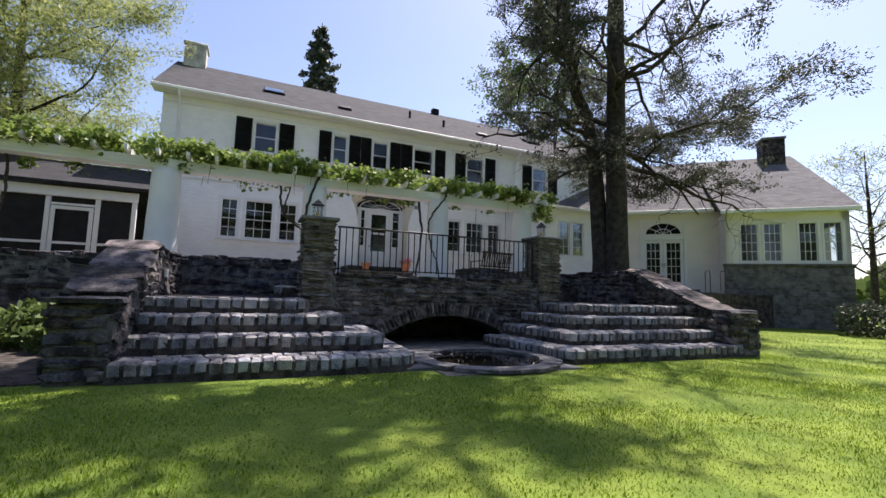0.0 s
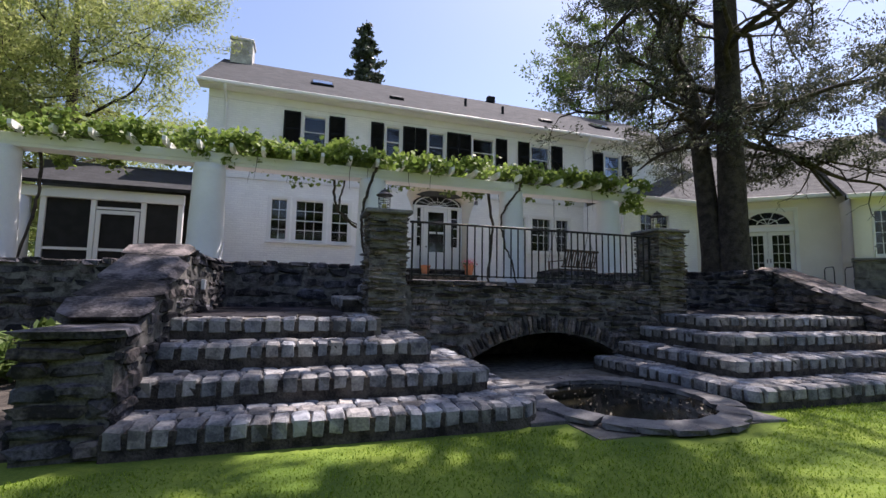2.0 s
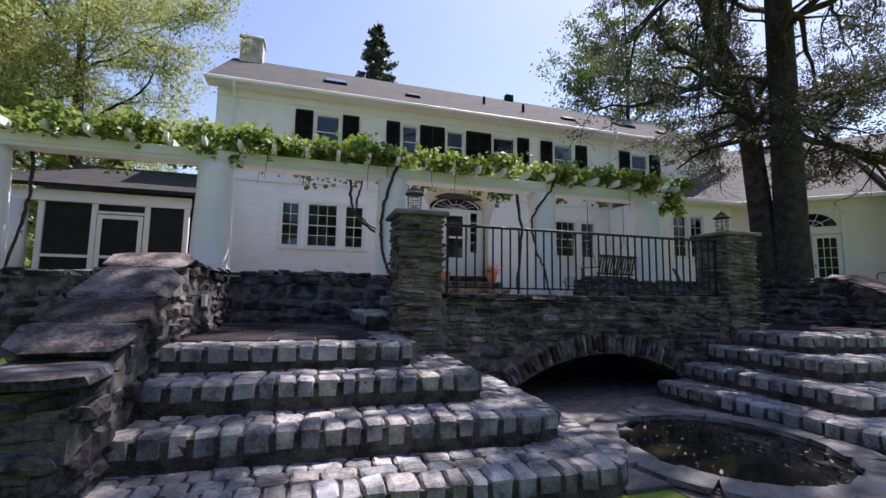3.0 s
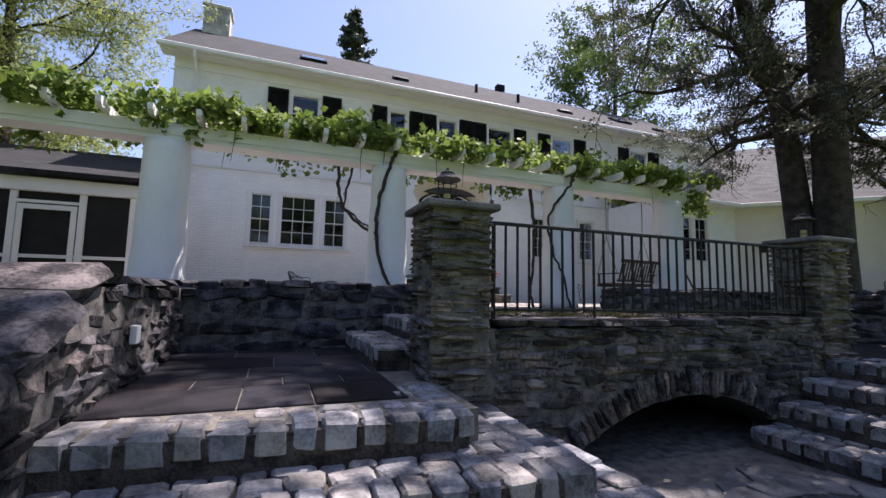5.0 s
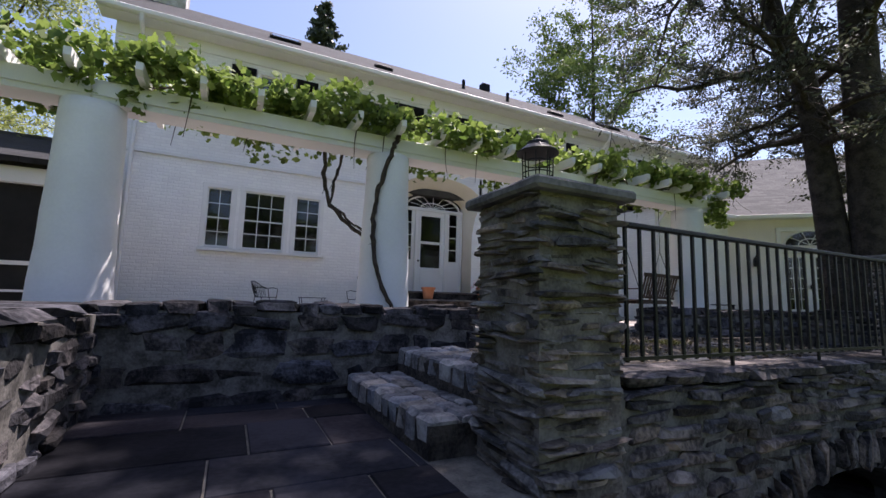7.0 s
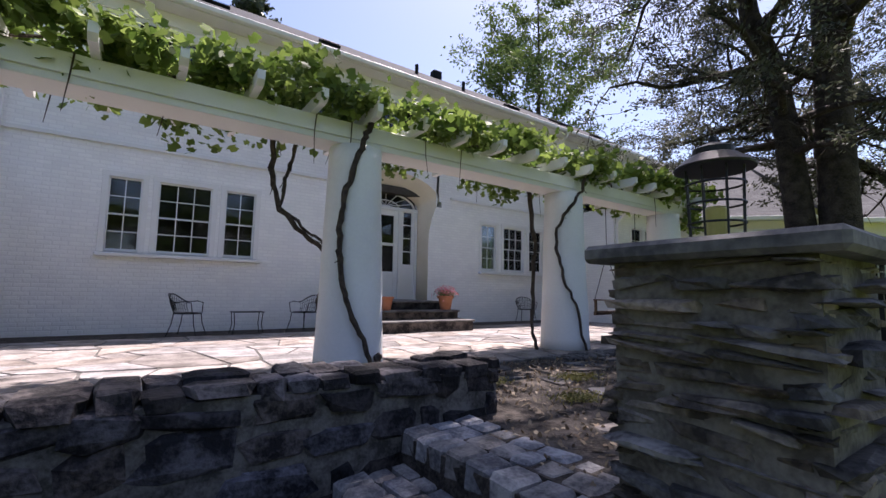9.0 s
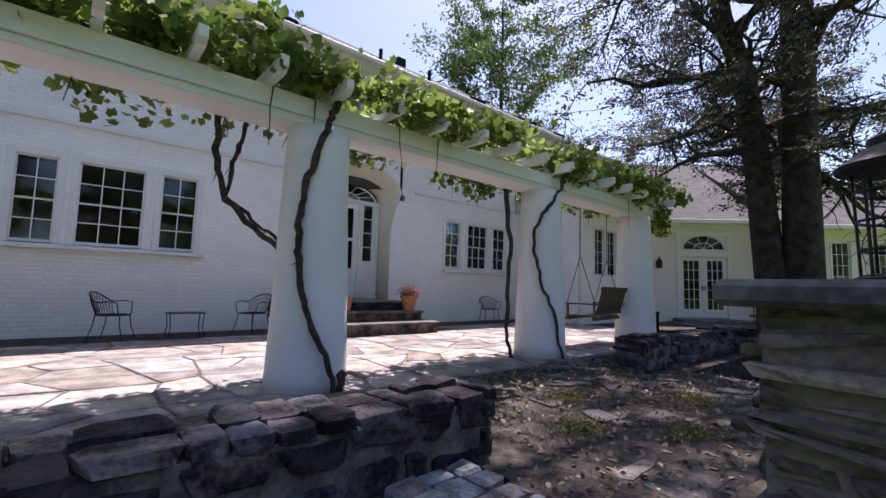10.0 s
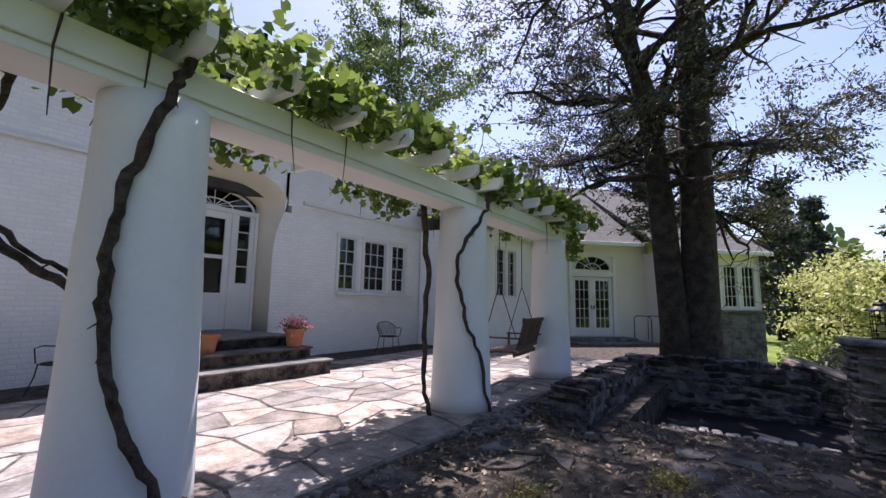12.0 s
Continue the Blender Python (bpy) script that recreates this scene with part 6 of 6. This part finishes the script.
def pier_lantern(x, y, z):
    th = thing("pier_lantern", "black metal lantern with a wide hat on the stone pier", "lantern", "lanterns on the piers", m=Matrix.Translation((x, y, z)) @ Matrix.Diagonal((0.74, 0.74, 0.95, 1)))
    bm = bmesh.new()
    lathe(bm, [(0.13, 0), (0.13, 0.012), (0.1, 0.022)], 24)
    part("base", bm, M_IRON, th)
    bm = bmesh.new()
    lathe(bm, [(0.165, 0.275), (0.168, 0.283), (0.1, 0.325), (0.085, 0.33), (0.085, 0.35), (0.05, 0.365), (0.02, 0.375), (0.018, 0.395)], 24)
    part("hat", bm, M_IRON, th)
    for k in range(8):
        a = k * math.tau / 8
        bm = bmesh.new()
        tube(bm, [(0.112 * math.cos(a), 0.112 * math.sin(a), 0.015), (0.122 * math.cos(a), 0.122 * math.sin(a), 0.28)], 0.005, 5)
        part("cage_bar", bm, M_IRON, th)
    for zz, r in ((0.08, 0.115), (0.15, 0.118), (0.22, 0.121)):
        bm = bmesh.new()
        tube(bm, [(r * math.cos(k * math.tau / 24), r * math.sin(k * math.tau / 24), zz) for k in range(25)], 0.004, 5, cap=False)
        part("cage_ring", bm, M_IRON, th)
    bm = bmesh.new()
    lathe(bm, [(0.045, 0.02), (0.048, 0.13), (0.04, 0.14)], 16)
    part("candle", bm, M_AMBER, th, "yellow candle")
    return th


pier_lantern(1.0, 7.92, 2.21)
pier_lantern(6.08, 7.9, 2.23)
wl = thing("wall_lantern", "small black wall lantern beside the french doors", "lantern", m=WING @ Matrix.Translation((4.95, -0.1, 2.95)))
part("body", boxes((-0.08, 0.08, -0.08, 0.08, 0, 0.22), bevel=0.02), M_IRON, wl)
bm = bmesh.new()
lathe(bm, [(0.12, 0.22), (0.03, 0.34), (0.01, 0.4)], 8)
part("hat", bm, M_IRON, wl)
part("bracket", boxes((-0.03, 0.03, 0.0, 0.1, 0.05, 0.18)), M_IRON, wl)


# ---- patio furniture ----
def iron_chair(m, label):
    th = thing("patio_chair", label, "chair", "wrought iron patio chairs", m=m)
    bm = bmesh.new()
    tube(bm, [(0.25 * math.cos(k * math.tau / 20), 0.24 * math.sin(k * math.tau / 20), 0.43) for k in range(21)], 0.009, 6, cap=False)
    frame_ = part("seat_frame", bm, M_IRON, th)
    bm = bmesh.new()
    for k in range(-9, 10):
        w = 0.24 * math.sqrt(max(0, 1 - (k / 9.6) ** 2))
        tube(bm, [(k * 0.025, -w, 0.43), (k * 0.025, w, 0.425)], 0.003, 4)
        tube(bm, [(-w, k * 0.025, 0.43), (w, k * 0.025, 0.425)], 0.003, 4)
    part("seat", bm, M_IRON, frame_)
    back = []
    for k in range(17):
        a = math.pi * (k / 16)
        back.append((0.29 * math.cos(a), 0.1 + 0.23 * math.sin(a), 0.8 - 0.16 * abs(math.cos(a)) ** 3))
    bm = bmesh.new()
    tube(bm, back, 0.011, 6)
    rail_ = part("back_rail", bm, M_IRON, th)
    bm = bmesh.new()
    for k in range(1, 16):
        p = Vector(back[k])
        q = Vector((0.23 * math.cos(math.pi * k / 16), 0.04 + 0.19 * math.sin(math.pi * k / 16), 0.44))
        tube(bm, [p, p.lerp(q, 0.5) + Vector((0, 0.012, 0)), q], 0.006, 4)
    for f in (0.25, 0.5, 0.75):
        tube(bm, [Vector(back[k]).lerp(Vector((0.23 * math.cos(math.pi * k / 16), 0.04 + 0.19 * math.sin(math.pi * k / 16), 0.44)), f) for k in range(1, 16)], 0.003, 4)
    part("backrest", bm, M_IRON, rail_)
    for sx in (-1, 1):
        for sy in (-1, 1):
            bm = bmesh.new()
            tube(bm, [(0.2 * sx, 0.17 * sy, 0.43), (0.215 * sx, 0.19 * sy, 0.25), (0.26 * sx, 0.26 * sy, 0.0)], [0.01, 0.009, 0.008], 6)
            part("leg", bm, M_IRON, th)
        bm = bmesh.new()
        tube(bm, [back[0 if sx > 0 else 16], (0.3 * sx, -0.05, 0.66), (0.3 * sx, -0.16, 0.63), (0.24 * sx, -0.17, 0.43)], 0.009, 6)
        part("arm", bm, M_IRON, th)
    return th


c1 = iron_chair(pose(0.2, 16.95, PATIO - 0.035, 0, 0, 65), "black wrought iron mesh chair against the white wall")
copy_thing(c1, pose(2.4, 16.85, PATIO - 0.035, 0, 0, -65))
copy_thing(c1, pose(9.25, 16.9, PATIO - 0.035, 0, 0, -25))
tb = thing("side_table", "small black wrought iron table between the chairs", "table", m=pose(1.25, 16.9, PATIO - 0.035))
part("tabletop", boxes((-0.3, 0.3, -0.2, 0.2, 0.44, 0.455), bevel=0.006), M_IRON, tb)
for sx in (-1, 1):
    for sy in (-1, 1):
        bm = bmesh.new()
        tube(bm, [(0.27 * sx, 0.17 * sy, 0.44), (0.25 * sx, 0.16 * sy, 0.2), (0.29 * sx, 0.19 * sy, 0)], 0.009, 6)
        part("leg", bm, M_IRON, tb)
sw = thing("swing_bench", "slatted dark teak bench swing hung on chains from the pergola", "bench swing", m=pose(7.3, 12.36, 1.72, 0, 0, 188))
for k in range(6):
    part("seat_slat", boxes((-0.62, 0.62, -0.25 + k * 0.085, -0.18 + k * 0.085, 0.0, 0.022), bevel=0.004), M_WOOD, sw)
part("front_rail", boxes((-0.64, 0.64, -0.27, -0.24, -0.06, 0.0)), M_WOOD, sw)
part("rear_rail", boxes((-0.64, 0.64, 0.24, 0.27, -0.06, 0.0)), M_WOOD, sw)
lean = Matrix.Rotation(-0.28, 4, "X")
bm = bmesh.new()
box(bm, -0.64, 0.64, -0.015, 0.015, 0.5, 0.57, 0.004, Matrix.Translation((0, 0.27, 0)) @ lean)
part("top_rail", bm, M_WOOD, sw)
bm = bmesh.new()
box(bm, -0.64, 0.64, -0.015, 0.015, 0.05, 0.1, 0.004, Matrix.Translation((0, 0.27, 0)) @ lean)
part("lower_rail", bm, M_WOOD, sw)
for k in range(13):
    x = -0.57 + k * 0.095
    bm = bmesh.new()
    box(bm, x - 0.026, x + 0.026, -0.009, 0.009, 0.1, 0.5, 0.003, Matrix.Translation((0, 0.27, 0)) @ lean)
    part("back_slat", bm, M_WOOD, sw)
for s in (-1, 1):
    part("armrest", boxes((0.62 * s - 0.03, 0.62 * s + 0.03, -0.27, 0.38, 0.22, 0.245), bevel=0.005), M_WOOD, sw)
    part("arm_post", boxes((0.62 * s - 0.02, 0.62 * s + 0.02, -0.25, -0.21, -0.05, 0.22)), M_WOOD, sw)
    bm = bmesh.new()
    tube(bm, [(0.64 * s, -0.24, 0.23), (0.64 * s, 0.02, 1.1), (0.64 * s, 0.02, 2.14)], 0.007, 5)
    tube(bm, [(0.64 * s, 0.3, 0.23), (0.64 * s, 0.02, 1.1)], 0.007, 5)
    part("chain", bm, M_IRON, sw)
ad = thing("lounge_chair", "black slatted garden chair on the patio", "chair", m=pose(11.2, 13.2, PATIO - 0.04, 0, 0, 35))
for k in range(6):
    bm = bmesh.new()
    box(bm, -0.27 + k * 0.09, -0.19 + k * 0.09, -0.01, 0.01, 0.0, 0.75, 0.004, Matrix.Translation((0, 0.3, 0.3)) @ Matrix.Rotation(-0.4, 4, "X"))
    part("back_slat", bm, M_SHUTTER, ad)
for k in range(6):
    part("seat_slat", boxes((-0.28, 0.28, -0.3 + k * 0.1, -0.215 + k * 0.1, 0.32 - k * 0.012, 0.34 - k * 0.012)), M_SHUTTER, ad)
for s in (-1, 1):
    part("arm", boxes((0.33 * s - 0.06, 0.33 * s + 0.06, -0.35, 0.38, 0.55, 0.575), bevel=0.006), M_SHUTTER, ad)
    part("leg", boxes((0.3 * s - 0.03, 0.3 * s + 0.03, -0.33, -0.27, 0, 0.55)), M_SHUTTER, ad)
    part("leg", boxes((0.3 * s - 0.03, 0.3 * s + 0.03, 0.25, 0.31, 0, 0.55)), M_SHUTTER, ad)


def pot(x, y, z, s, label, flowers):
    th = thing("flower_pot", label, "flower pot", m=Matrix.Translation((x, y, z)))
    bm = bmesh.new()
    lathe(bm, [(0.12 * s, 0), (0.165 * s, 0.26 * s), (0.19 * s, 0.262 * s), (0.195 * s, 0.32 * s), (0.17 * s, 0.322 * s), (0.15 * s, 0.28 * s)], 24)
    part("pot", bm, M_TERRACOTTA, th)
    rs = np.random.RandomState(int(x * 100))
    if flowers:
        v = rs.normal(size=(420, 3)) * np.array([0.11, 0.11, 0.06]) * s + np.array([0, 0, 0.42 * s])
        leaf_cloud("petals", v, (0.03, 0.06), LEAF, L_PINK, th, 0.5, seed=3)
        v = rs.normal(size=(260, 3)) * np.array([0.1, 0.1, 0.04]) * s + np.array([0, 0, 0.35 * s])
        leaf_cloud("foliage", v, (0.04, 0.08), LEAF, L_DECID, th, 0.5, seed=4)
    return th


pot(5.55, 15.97, 1.6327, 1.05, "terracotta pot of pink geraniums on the door steps", True)
pot(3.95, 16.02, 1.6327, 0.95, "empty terracotta pot on the door steps", False)

# stone foot of the bay, rails and small fittings
foot = thing("bay_foot", "rough grey stone foot of the window bay", "stone wall", kind="structure", m=BAY)
q = Pieces(foot, RIM_STONES, seed=91)
courses(q, Matrix.Translation((0, -0.04, 0)), 8.5, 12.5, LAWN, 2.2, (0.2, 0.36), (0.3, 0.7), 0.12, proud=0.012)
part("mortar", boxes((8.5, 12.5, -0.05, -0.004, LAWN - 0.05, 2.2)), M_MORTAR, foot)
part("ledge", boxes((8.45, 12.55, -0.14, -0.003, 2.21, 2.28), bevel=0.01), M_CAP, foot)
hr = thing("handrail", "black iron handrail beside the wing steps", "handrail", m=WING)
for u in (8.0, 8.55):
    bm = bmesh.new()
    tube(bm, [(u, -0.15, PATIO), (u, -0.15, 1.95), (u, -0.3, 2.02), (u, -1.0, 2.02), (u, -1.1, 1.9), (u, -1.1, PATIO - 0.1)], 0.016, 8)
    part("rail", bm, M_IRON, hr)
tagged(link("wall_plate", boxes((-1.37, -1.325, 7.98, 8.08, 1.04, 1.17), bevel=0.004), M_TRIM), "small white cover plate on the stone wall", "cover plate")
tagged(link("wing_steps", boxes((5.2, 8.2, -1.3, -0.003, 0.9, 1.14), (5.4, 7.7, -0.8, -0.003, 1.14, 1.26), bevel=0.01), M_CAP), "stone steps before the french doors", "steps", kind="structure").matrix_world = WING
tagged(link("house_bed", boxes((-3.3, 3.3, 16.5, 17.83, PATIO - 0.06, PATIO - 0.03), (6.3, 11.9, 16.5, 17.83, PATIO - 0.06, PATIO - 0.03)), M_SOIL), "bare dark soil along the house wall", "soil", kind="structure")
